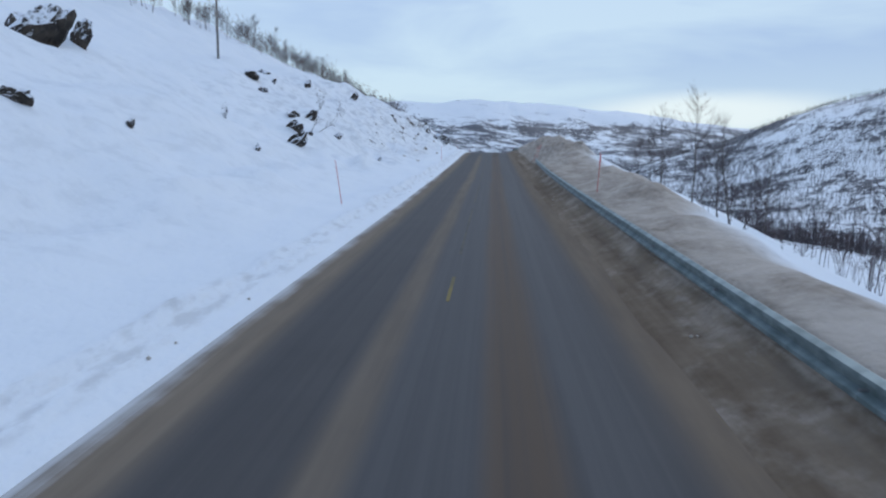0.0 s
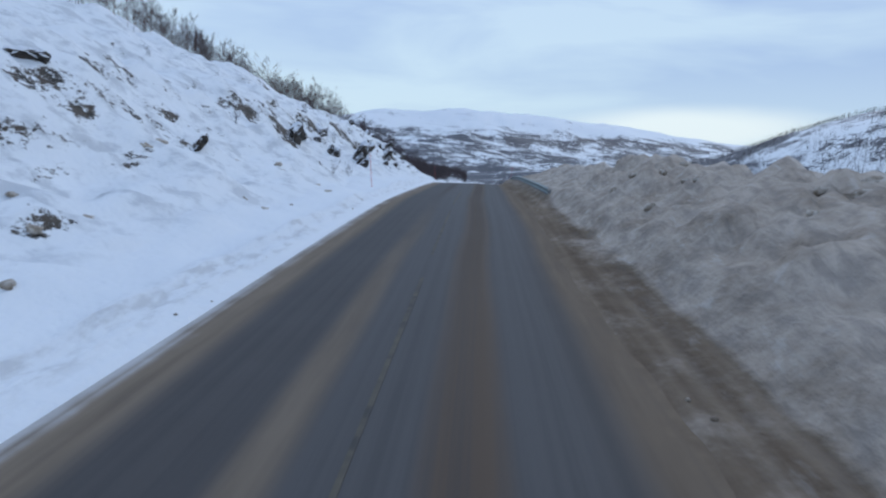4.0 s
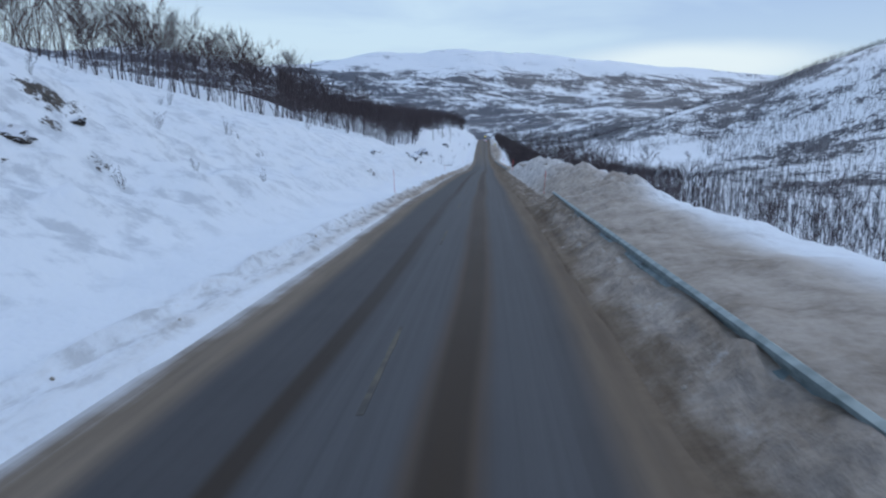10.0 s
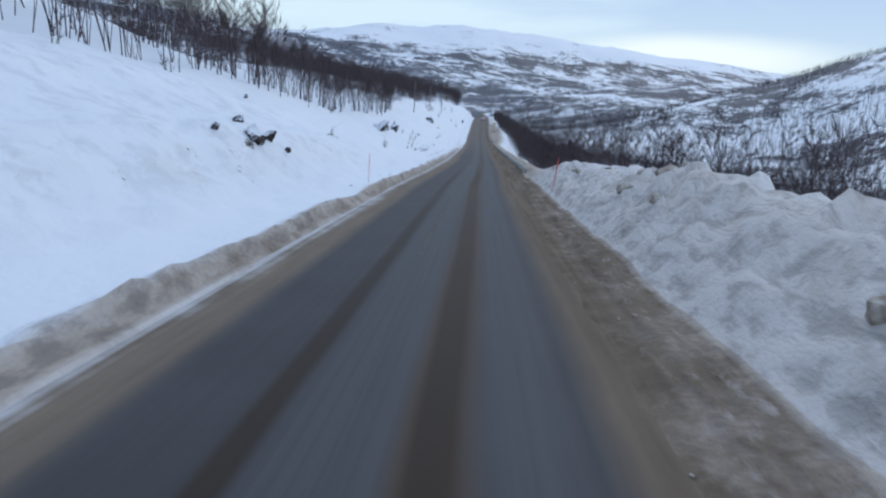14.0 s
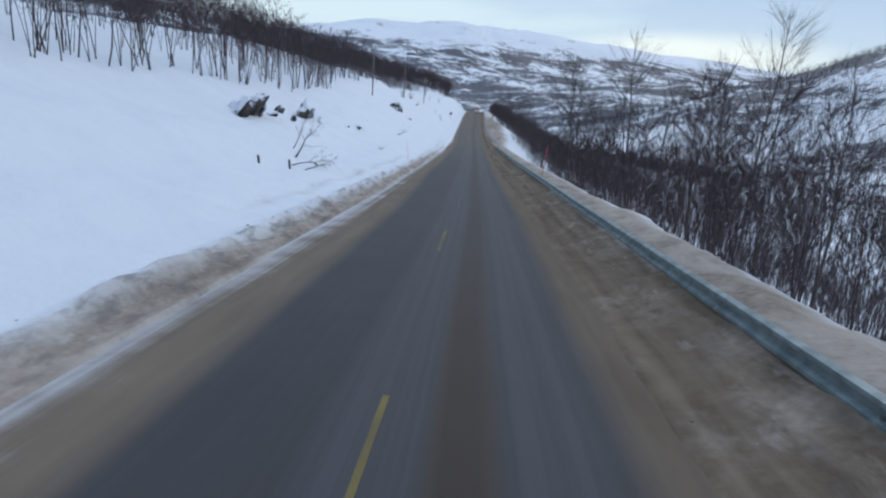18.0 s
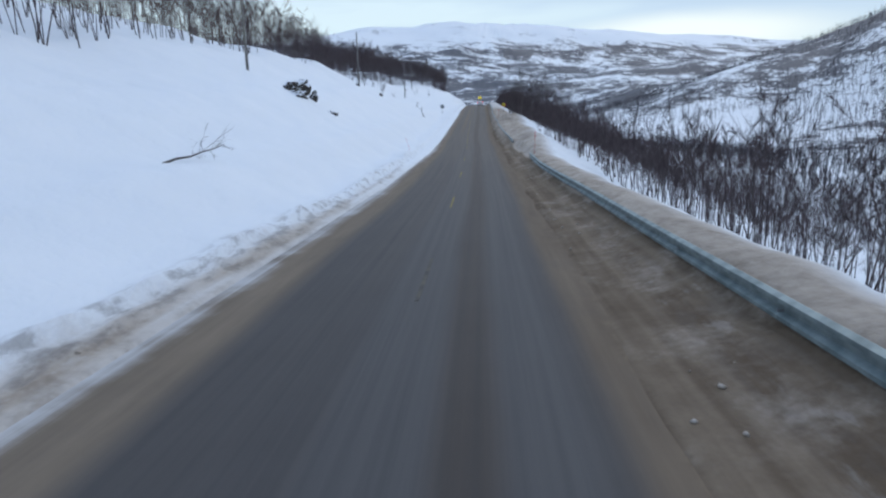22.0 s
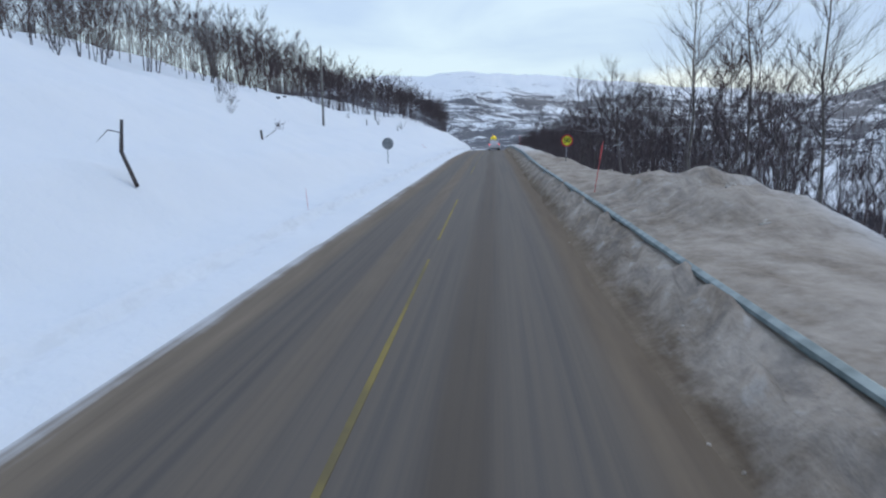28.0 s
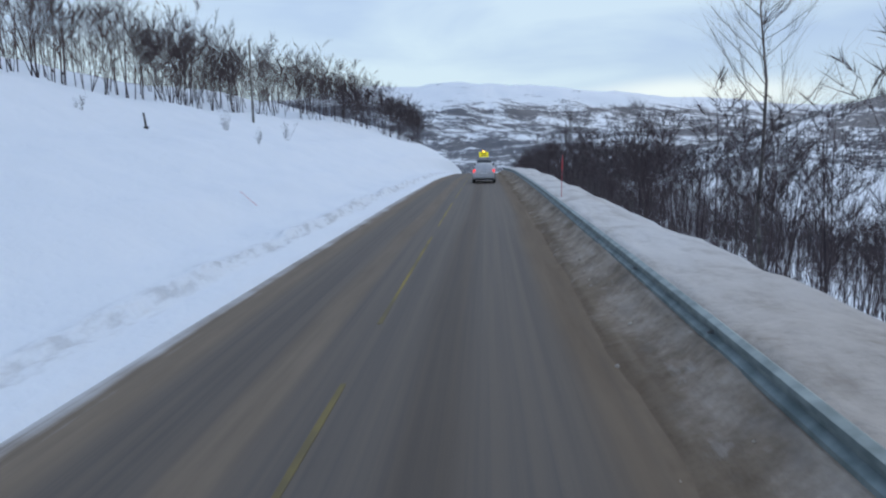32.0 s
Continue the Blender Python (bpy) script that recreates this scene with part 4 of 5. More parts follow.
def build_single_trees():
    rng = random.Random(3)
    for y, u, size, s in ((45.5, 14.5, 0.74, 0), (45, 12.2, 0.55, 1), (43, 16.4, 0.70, 2), (49, 17.5, 0.6, 3), (62, 26, 0.7, 4), (317.5, 12.2, 1.18, 1), (316, 13.8, 1.0, 4), (322, 8.7, 0.90, 3), (323.3, 9.4, 0.98, 2), (318, 19.0, 1.35, 0), (309, 16.5, 1.15, 2), (312, 21, 1.2, 1),
                          (342.4, 12.0, 1.06, 0), (340.6, 12.7, 1.0, 4), (339, 13.8, 1.0, 2), (344, 14.5, 0.95, 3), (299, 13.5, 1.1, 4), (296, 16.5, 1.0, 0), (291, 19, 1.1, 1), (444, 8.6, 0.72, 0), (443, 10.4, 0.80, 1), (441, 12.2, 0.84, 3), (452, 10.5, 0.70, 4), (460, 9.3, 0.68, 2), (436, 14, 0.85, 4),
                          (501.2, 12.0, 1.1, 1), (493.8, 16.7, 1.2, 3), (492, 18.6, 1.15, 2), (497, 19.5, 1.05, 0), (486, 16.5, 1.0, 4), (481, 14.5, 0.95, 1), (530, 13, 0.8, 4), (552, 12, 0.9, 2), (560, 15, 0.9, 3), (474, 15.0, 0.9, 2), (226, 34, 1.1, 3), (250, 38, 1.15, 1), (238, 44, 1.1, 0)):
        plant(TALL, y, u, size, s, "tall trees below the road")
    for i in range(95):
        y = 205 + i * 4.0 + rng.uniform(-2, 2)
        plant(CLUMP if i % 3 == 0 else BIRCH, y, -float(edge_left(y)) + rng.uniform(-1.6, 0.9), rng.uniform(0.6, 0.95) * (1.35 if 290 < y < 350 else 1.1), i, "trees at the upper edge of the slope")
    for i in range(90):
        y = 258 + i * 3.5 + rng.uniform(-1.5, 1.5)
        small = 0.8 if y < 425 or y > 470 else 1.0
        plant(CLUMP if i % 2 else BIRCH, y, float(edge_right(y)) + rng.uniform(-1.0, 1.4), rng.uniform(0.62, 0.95) * small, i + 3, "trees at the lower edge of the road")
    for i in range(26):
        y = -5 + i * 3.2 + rng.uniform(-1, 1)
        plant(BIRCH if i % 2 else CLUMP, y, 12.5 + rng.random() * 16, rng.uniform(0.5, 0.85), i + 9, "thin trees below the bank")
    # scrub along the brow above the rock cutting
    for i in range(110):
        y = 18 + i * 1.55 + rng.uniform(-1, 1)
        u = -float(np.interp(y, [18, 60, 110, 150, 190], [45, 37, 29, 24.5, 22])) - rng.random() * 5
        plant(CLUMP if i % 2 else BIRCH, y, u, rng.uniform(0.42, 0.78) if y < 95 else rng.uniform(0.5, 0.8), i, "scrub along the brow")
    r2 = np.random.default_rng(14)
    y, w = scatter(r2, 420, 20, 200, 0.5, 16, 1.3)
    u = -np.interp(y, [18, 60, 110, 150, 190], [45, 37, 29, 24.5, 22]) - w
    wood("birch_wood", "low dark birch wood along the brow of the cutting", (line_x(y) + u, y, r2.uniform(0.40, 0.66, len(y))), 9)
    # dry stalks on the rock cutting
    for i in range(60):
        y = rng.uniform(92, 186)
        plant(SHRUB, y, -rng.uniform(6.4, 17), rng.uniform(0.22, 0.5), i + 2, "dry stalks on the cutting", 0.05)
    # single stems out on the slope
    for y, u, size in ((35, -13, 0.5), (58, -14, 0.7), (62, -13, 0.6), (104, -10, 0.6), (118, -13, 0.7), (212, -14, 0.6), (236, -15.5, 0.9), (244, -15, 0.8), (274, -8.5, 0.6), (330, -13.2, 0.5), (468, -17.5, 1.0),
                       (472, -18.2, 1.1), (476, -20.5, 0.9), (452, -18.5, 1.0), (520, -12.5, 0.6), (528, -13, 0.7), (524, -16, 0.7), (463, -15, 0.6), (510, -17.5, 0.5)):
        plant(SHRUB, y, u, size, int(y), "saplings on the slope", 0.1)


# ---------------------------------------------------------------- rock and ice on the slopes


def faceted_rock(seed):
    """Two or three broken blocks grown together, with sharp clefts between them. About 1.2 m across at scale 1."""
    rng = random.Random(seed)
    bm = bmesh.new()
    for part_no in range(3):
        lump = bmesh.ops.create_icosphere(bm, subdivisions=3, radius=1.0)["verts"]
        grain = Vector((rng.gauss(0, 0.5), rng.gauss(0, 0.5), 1)).normalized()
        for k in range(9):
            n = Vector((rng.gauss(0, 1), rng.gauss(0, 1), rng.gauss(0, 0.7))).normalized()
            d = rng.uniform(0.42, 0.75)
            for v in lump:
                over = v.co.dot(n) - d
                if over > 0:
                    v.co -= n * over
        size = (0.95, 0.7, 0.55)[part_no]
        shift = Vector((rng.uniform(-0.42, 0.42), rng.uniform(-0.3, 0.3), rng.uniform(-0.35, 0.35))) * (part_no > 0)
        for v in lump:
            bed = math.sin(v.co.dot(grain) * 16 + seed)
            v.co += v.co.normalized() * (0.24 * noise.noise(v.co * 5.2 + Vector((seed, part_no, 0))) + 0.025 * bed)
            v.co = v.co * size + shift
    me = bpy.data.meshes.new("rock")
    bm.to_mesh(me)
    bm.free()
    me.materials.append(ROCK)
    return me


ROCKS = [faceted_rock(s) for s in range(9)]
# along the road, metres from the centre line, width and height of what shows
OUTCROPS = [(31.5, -20.3, 1.5, 2.5), (34.3, -19.9, 0.6, 1.5), (59.0, -19.7, 2.0, 0.6), (22.6, -11.5, 0.25, 0.4), (17.4, -11.7, 0.7, 0.5), (30.5, -9.9, 0.3, 0.36), (40.7, -11.1, 0.85, 1.25), (43.4, -11.9, 0.7, 0.8), (53.6, -13.8, 1.05, 1.2),
            (50.2, -10.75, 0.45, 0.7), (55.7, -17.9, 0.7, 0.4), (44.6, -11.2, 0.3, 0.4), (50.9, -14.2, 0.85, 0.45), (79.0, -15.3, 0.7, 1.2), (69.5, -18.0, 0.7, 0.65), (51.4, -7.9, 0.25, 0.5), (67.3, -21.7, 1.1, 0.6), (61.0, -18.8, 0.5, 0.5),
            (82.7, -11.8, 1.0, 0.5), (87.9, -9.1, 0.3, 0.5), (103.9, -9.9, 1.4, 1.3), (102.4, -9.6, 0.9, 0.9), (105.2, -10.1, 0.7, 0.8), (113.7, -10.9, 1.7, 0.6), (111.6, -10.4, 0.9, 0.5), (107.2, -8.5, 0.6, 1.1), (112.0, -7.7, 1.4, 1.3), (113.1, -7.8, 1.0, 1.1),
            (110.9, -7.3, 0.4, 0.9), (128.6, -9.75, 0.75, 1.2), (108.8, -9.9, 1.0, 0.5), (115.6, -12.6, 0.4, 0.5), (126.4, -9.9, 1.35, 1.2), (128.9, -10.1, 0.9, 0.7), (136.7, -9.35, 0.5, 0.8), (132.1, -8.5, 0.7, 1.1), (133.3, -8.7, 0.5, 0.7),
            (128.6, -7.3, 0.5, 0.65), (122.7, -7.25, 0.6, 0.75), (120.5, -6.75, 0.4, 0.5), (137.3, -13.2, 0.5, 0.75), (139.5, -7.9, 0.38, 0.75), (140.6, -7.5, 0.36, 0.62), (147.7, -10.7, 0.6, 0.5), (144.0, -11.1, 0.4, 0.4),
            (152.1, -13.7, 1.05, 0.85), (146.0, -13.2, 0.55, 0.75), (149.9, -13.6, 0.85, 1.1), (142.2, -11.0, 0.35, 0.75), (146.8, -11.1, 0.85, 0.55), (145.3, -10.8, 0.3, 0.2), (147.5, -10.4, 0.32, 0.28), (139.1, -7.0, 0.28, 0.2),
            (156.4, -12.0, 0.6, 1.2), (154.6, -12.4, 0.45, 1.0), (159.6, -10.6, 0.8, 1.3), (158.6, -11.7, 0.45, 0.6), (163.4, -10.8, 0.5, 0.6), (160.7, -9.2, 0.6, 0.35), (168.6, -10.2, 1.0, 0.3), (156.9, -9.8, 0.4, 0.45), (158.1, -11.5, 0.6, 0.8),
            (162.6, -9.1, 0.7, 0.35), (172.4, -10.8, 0.4, 0.3), (162.1, -11.6, 0.6, 0.3), (166.2, -11.2, 0.5, 0.4), (158.6, -12.4, 0.7, 0.5), (217.1, -9.4, 0.45, 0.72), (234.3, -7.45, 1.3, 0.6), (234.9, -8.2, 0.6, 0.3), (230.8, -7.5, 0.3, 0.3),
            (236.4, -6.75, 0.32, 0.28), (235.6, -7.3, 0.5, 0.5), (249.7, -13.1, 0.25, 0.3), (315.2, -15.2, 2.0, 1.5), (316.8, -15.3, 1.8, 1.8), (318.4, -15.1, 1.4, 1.2), (331.2, -15.2, 1.2, 1.7), (332.1, -14.8, 0.7, 1.0), (325.0, -15.5, 0.55, 0.7),
            (322.1, -13.6, 0.5, 0.5), (320.8, -14.8, 0.6, 0.35), (327.2, -14.9, 0.4, 0.35), (339.5, -11.3, 0.9, 0.16), (336.9, -12.0, 0.4, 0.14), (383.2, -12.7, 2.0, 1.5), (382.4, -12.3, 1.2, 1.0), (385.1, -11.9, 0.45, 0.95), (384.0, -10.2, 0.7, 0.3), (430.9, -12.7, 0.65, 0.5),
            (434.5, -16.6, 0.7, 0.6), (473.0, -15.2, 0.36, 0.36), (512.0, -15.5, 0.3, 0.3), (489.0, -20.0, 0.5, 0.3), (493.0, -20.5, 0.5, 0.35)]


def build_rocks():
    rng = random.Random(12)
    for i, (y, u, w, h) in enumerate(OUTCROPS):
        ob = new("rock", ROCKS[i * 4 % len(ROCKS)])
        deep = 0.34 * max(w, h)
        k = 1.2 if 300 < y < 340 else 1.0
        w, h = w * k, h * k
        ob.matrix_basis = on_line(y, u - 0.12 * deep, -0.05 * h) @ pose(0, 0, 0, rng.uniform(-10, 10), rng.uniform(18, 42), rng.uniform(-35, 35)) @ Matrix.Diagonal((deep * 1.3, w * 0.92, h * 0.95, 1))
        tagged(ob, "dark fractured rock jutting out of the snow", "rock", "rocks on the slope")


def clod_mesh(seed):
    rng = random.Random(seed)
    bm = bmesh.new()
    bmesh.ops.create_icosphere(bm, subdivisions=2, radius=1.0)
    for v in bm.verts:
        v.co *= 1 + 0.55 * noise.noise(v.co * 1.7 + Vector((seed * 3.1, 0, 0))) + 0.3 * noise.noise(v.co * 4)
        v.co.z *= 0.75
    for f in bm.faces:
        f.smooth = rng.random() < 0.75
    me = bpy.data.meshes.new("snow_lump")
    bm.to_mesh(me)
    bm.free()
    me.materials.append(CLOD)
    return me


CLODS = [clod_mesh(s) for s in range(6)]


def build_clods():
    rng = random.Random(77)
    spots = []
    for i in range(30):
        spots.append((rng.uniform(200, 250), rng.uniform(5.6, 8.4), rng.uniform(0.12, 0.36)))
    for i in range(30):
        spots.append((rng.uniform(143, 155), rng.uniform(5.6, 8.6), rng.uniform(0.12, 0.5)))
    for i in range(45):
        spots.append((rng.uniform(56, 92), rng.uniform(5.2, 10), rng.uniform(0.08, 0.22)))
    for i in range(26):
        spots.append((rng.uniform(54, 92), -rng.uniform(4.8, 9.0), rng.uniform(0.08, 0.2)))
    for i in range(16):
        spots.append((rng.uniform(405, 460), rng.uniform(4.8, 7), rng.uniform(0.05, 0.14)))
    for i, (y, u, k) in enumerate(spots):
        ob = new("snow_lump", CLODS[i % 6])
        ob.matrix_basis = on_line(y, u, -0.35 * k) @ pose(0, 0, 0, rng.uniform(-20, 20), rng.uniform(-20, 20), rng.uniform(0, 360)) @ Matrix.Diagonal((k * rng.uniform(0.8, 1.5), k * rng.uniform(0.8, 1.5), k, 1))
        tagged(ob, "sandy lump of ploughed snow on the roadside bank", "snow lump", "lumps of ploughed snow")
    # crumbs of slush along both edges
    vs, fs, n = [], [], 0
    pebble = np.array([(1, 0, 0), (-0.9, 0.2, 0), (0, 1.1, 0.1), (0.2, -1, 0), (0.1, 0, 0.8), (0, 0.1, -0.8)])
    stone_faces = np.array([(0, 2, 4), (2, 1, 4), (1, 3, 4), (3, 0, 4), (2, 0, 5), (1, 2, 5), (3, 1, 5), (0, 3, 5)])
    r2 = np.random.default_rng(4)
    for i in range(420):
        y = r2.uniform(-5, 540)
        u = r2.uniform(2.6, 3.9) if r2.random() < 0.6 or y > 395 else -float(left_edge(y)) - r2.uniform(0.0, 1.1) * (0.35 if y > 400 or y < 90 else 1.0)
        k = r2.uniform(0.012, 0.05)
        x = float(line_x(y)) + u
        z = max(float(ground_height(x, y)), float(road_z(y)) - 0.09)
        vs.append(pebble * k * r2.uniform(0.7, 1.4, 3) + (x, y, z + 0.3 * k))
        fs.append(stone_faces + n)
        n += len(pebble)
    me = from_arrays("slush_crumbs", np.concatenate(vs), np.concatenate(fs), CLOD)
    tagged(new("slush_crumbs", me), "crumbs of frozen sandy slush along the road edges", "slush", kind="stuff")


# ---------------------------------------------------------------- road furniture


def beam_mesh(length):
    """A W-shaped rail, open at the back, 3 mm steel drawn as a thin folded sheet with two skins."""
    prof = [(-0.155, 0.075), (-0.125, 0.0), (-0.075, 0.0), (-0.03, 0.075), (0.03, 0.075), (0.075, 0.0), (0.125, 0.0), (0.155, 0.075)]
    v = []
    for yy in (0.0, length):
        v += [(d, yy, z) for z, d in prof]
        v += [(d + 0.012, yy, z) for z, d in prof]
    f, k = [], len(prof)
    for i in range(k - 1):
        a, b = i, i + 1
        f.append((a, b, b + 2 * k, a + 2 * k))
        f.append((b + k, a + k, a + 3 * k, b + 3 * k))
        f.append((a, a + k, b + k, b))
        f.append((2 * k + b, 2 * k + b + k, 2 * k + a + k, 2 * k + a))
    for i in (0, k - 1):
        f.append((i, i + 2 * k, i + 3 * k, i + k))
    return from_arrays("beam", np.array(v), np.array(f), STEEL, False)


def rail_u(y):
    return float(rail_line(y))


def build_rails():
    beam = beam_mesh(4.03)
    bm = box(bmesh.new(), (0.06, 0.11, 1.0), (0.13, 0, -0.40), 0.008)
    post = bpy.data.meshes.new("post")
    bm.to_mesh(post)
    bm.free()
    post.materials.append(POST_STEEL)
    bm = bmesh.new()
    rod(bm, (0.085, 0, -0.02), (0.0, 0, -0.02), 0.018, 0.018, 6)
    bolt = bpy.data.meshes.new("bolt")
    bm.to_mesh(bolt)
    bm.free()
    bolt.materials.append(POST_STEEL)
    for y0, y1 in ((-27, 57), (92, 184), (261, 373), (392, 580)):
        root = new("guard_rail")
        tagged(root, "galvanised steel crash barrier half buried in sandy snow", "guard rail", "crash barriers")
        y = y0
        while y < y1 - 1:
            ua, ub = rail_u(y), rail_u(y + 4)
            a = Vector((float(line_x(y)) + ua, y, float(road_z(y)) + 0.59))
            b = Vector((float(line_x(y + 4)) + ub, y + 4, float(road_z(y + 4)) + 0.59))
            d = (b - a).normalized()
            m = pose(*a, math.degrees(math.asin(d.z)), 0, -math.degrees(math.atan2(d.x, d.y)))
            piece("beam", beam, root, "", m)
            p = piece("post", post, root, "", pose(*a, 0, 0, -math.degrees(math.atan2(d.x, d.y))))
            piece("bolt", bolt, p)
            y += 4.0


def build_poles():
    bm = rod(bmesh.new(), (0, 0, -0.3), (0, 0, 1.9), 0.016, 0.012, 6)
    stick = bpy.data.meshes.new("stick")
    bm.to_mesh(stick)
    bm.free()
    stick.materials.append(RED)
    bm = rod(bmesh.new(), (0, 0, 1.25), (0, 0, 1.75), 0.030, 0.028, 8)
    sleeve = bpy.data.meshes.new("sleeve")
    bm.to_mesh(sleeve)
    bm.free()
    sleeve.materials.append(RED)
    for y, u, lean, scale, thick in ((23.8, 4.55, 3, 0.80, 1), (61.6, 4.45, 14, 0.80, 1), (61.9, 4.65, 18, 0.74, 1), (143.2, 4.5, 3, 0.86, 1), (190.8, 4.75, 3, 0.76, 1), (240.4, 4.75, 6, 0.86, 1), (240.9, 4.9, 3, 0.80, 1), (307.5, 4.75, 5, 0.95, 1),
                                     (373.9, 4.7, 1, 0.82, 1), (440.4, 4.55, 8, 0.84, 1), (503.0, 4.6, 1, 0.86, 1), (23.8, -4.62, -8, 0.84, 0), (62.0, -3.95, 1, 0.74, 0), (97.6, -4.4, -4, 0.9, 0), (146.5, -4.6, -7, 0.92, 0), (190.3, -3.8, -3, 0.76, 0), (240.0, -3.95, 0, 0.72, 0),
                                     (323.5, -4.6, -4, 0.74, 0), (385.0, -4.4, -14, 0.6, 0), (440.6, -4.3, -4, 0.36, 0), (500.6, -6.3, -48, 0.45, 0)):
        root = new("snow_pole")
        root.matrix_basis = on_line(y, u, -0.03) @ pose(0, 0, 0, 0, lean, 0) @ Matrix.Scale(scale, 4)
        piece("stick", stick, root)
        if thick:
            piece("sleeve", sleeve, root, "thicker red reflective sleeve")
        tagged(root, "thin red snow marker pole stuck in the roadside snow", "snow pole", "snow poles")


def build_masts():
    for y, u, h in ((65.7, -25.4, 7.5), (384.5, -16.6, 7.5), (432.1, -15.9, 7.5), (488.4, -15.4, 7.5), (538.0, -18.8, 7.0)):
        root = new("utility_pole")
        root.matrix_basis = on_line(y, u)
        part("shaft", rod(bmesh.new(), (0, 0, -0.6), (0, 0, h), 0.115, 0.085, 12), WOOD, root, "", None, True)
        part("cap", rod(bmesh.new(), (0, 0, h), (0, 0, h + 0.06), 0.10, 0.03, 12), POST_STEEL, root, "small metal cap")
        tagged(root, "weathered grey wooden utility pole in the snow", "pole", "utility poles")


def disc(bm, r, y, thick, rin=0.0):
    n = 40
    a = [bm.verts.new((r * math.cos(2 * math.pi * i / n), y, r * math.sin(2 * math.pi * i / n))) for i in range(n)]
    b = [bm.verts.new((v.co.x, y + thick, v.co.z)) for v in a]
    if rin:
        c = [bm.verts.new((v.co.x * rin / r, y, v.co.z * rin / r)) for v in a]
        d = [bm.verts.new((v.co.x * rin / r, y + thick, v.co.z * rin / r)) for v in a]
        for i in range(n):
            j = (i + 1) % n
            bm.faces.new((a[i], a[j], c[j], c[i]))
            bm.faces.new((b[j], b[i], d[i], d[j]))
            bm.faces.new((c[i], c[j], d[j], d[i]))
            bm.faces.new((a[j], a[i], b[i], b[j]))
    else:
        bm.faces.new(a)
        bm.faces.new(list(reversed(b)))
        for i in range(n):
            j = (i + 1) % n
            bm.faces.new((a[j], a[i], b[i], b[j]))
    bmesh.ops.recalc_face_normals(bm, faces=bm.faces)
    return bm


def text_mesh(text, size, mat):
    cu = bpy.data.curves.new("digits", "FONT")
    cu.body, cu.size, cu.align_x, cu.align_y, cu.extrude, cu.offset = text, size, "CENTER", "CENTER", 0.002, 0.012
    ob = bpy.data.objects.new("digits", cu)
    scene.collection.objects.link(ob)
    me = bpy.data.meshes.new_from_object(ob.evaluated_get(bpy.context.evaluated_depsgraph_get()))
    bpy.data.objects.remove(ob)
    me.materials.clear()
    me.materials.append(mat)
    return me


YELLOW = plain("sign_yellow", (0.62, 0.72, 0.02), (0.78, 0.80, 0.04), 2, 0.45)
SIGN_RED = plain("sign_red", (0.50, 0.02, 0.03), (0.60, 0.04, 0.05), 2, 0.45)
BLACK = plain("sign_black", (0.010, 0.010, 0.012), (0.022, 0.022, 0.025), 3, 0.6)
ALU = plain("sign_back", (0.17, 0.19, 0.20), (0.25, 0.27, 0.28), 3, 0.55, 0.2)


def build_signs():
    root = new("speed_sign")
    root.matrix_basis = on_line(464.6, 6.25) @ pose(0, 0, 0, 0, 2, 4)
    z = float(road_z(464.6)) + 1.95 - root.matrix_basis.translation.z
    part("post", rod(bmesh.new(), (0, 0.03, -0.5), (0, 0.03, z + 0.2), 0.03, 0.03, 12), POST_STEEL, root, "grey steel post", None, True)
    plate = part("plate", disc(bmesh.new(), 0.38, 0, -0.006), YELLOW, root, "fluorescent yellow face", pose(0, -0.01, z))
    part("rim", disc(bmesh.new(), 0.385, -0.010, -0.004, 0.295), SIGN_RED, plate, "red border")
    piece("digits", text_mesh("50", 0.46, BLACK), plate, "black number 50", pose(0, -0.012, 0.0, 90, 0, 0))
    part("bracket", box(bmesh.new(), (0.30, 0.03, 0.04), (0, 0.005, z), 0.004), POST_STEEL, root)
    tagged(root, "round yellow 50 speed limit sign with red border", "road sign")
    back = new("road_sign")
    back.matrix_basis = on_line(466.9, -5.78) @ pose(0, 0, 0, 0, 0, -5)
    z = float(road_z(466.9)) + 1.85 - back.matrix_basis.translation.z
    part("post", rod(bmesh.new(), (0, -0.035, -0.5), (0, -0.035, z + 0.30), 0.03, 0.03, 12), POST_STEEL, back, "grey steel post", None, True)
    part("plate", disc(bmesh.new(), 0.40, 0, 0.006), ALU, back, "bare grey back of the plate", pose(0, 0, z))
    part("bracket", box(bmesh.new(), (0.34, 0.03, 0.04), (0, -0.018, z + 0.12), 0.004), POST_STEEL, back)
    part("bracket", box(bmesh.new(), (0.34, 0.03, 0.04), (0, -0.018, z - 0.12), 0.004), POST_STEEL, back)
    tagged(back, "grey back of a round road sign on its post", "road sign")


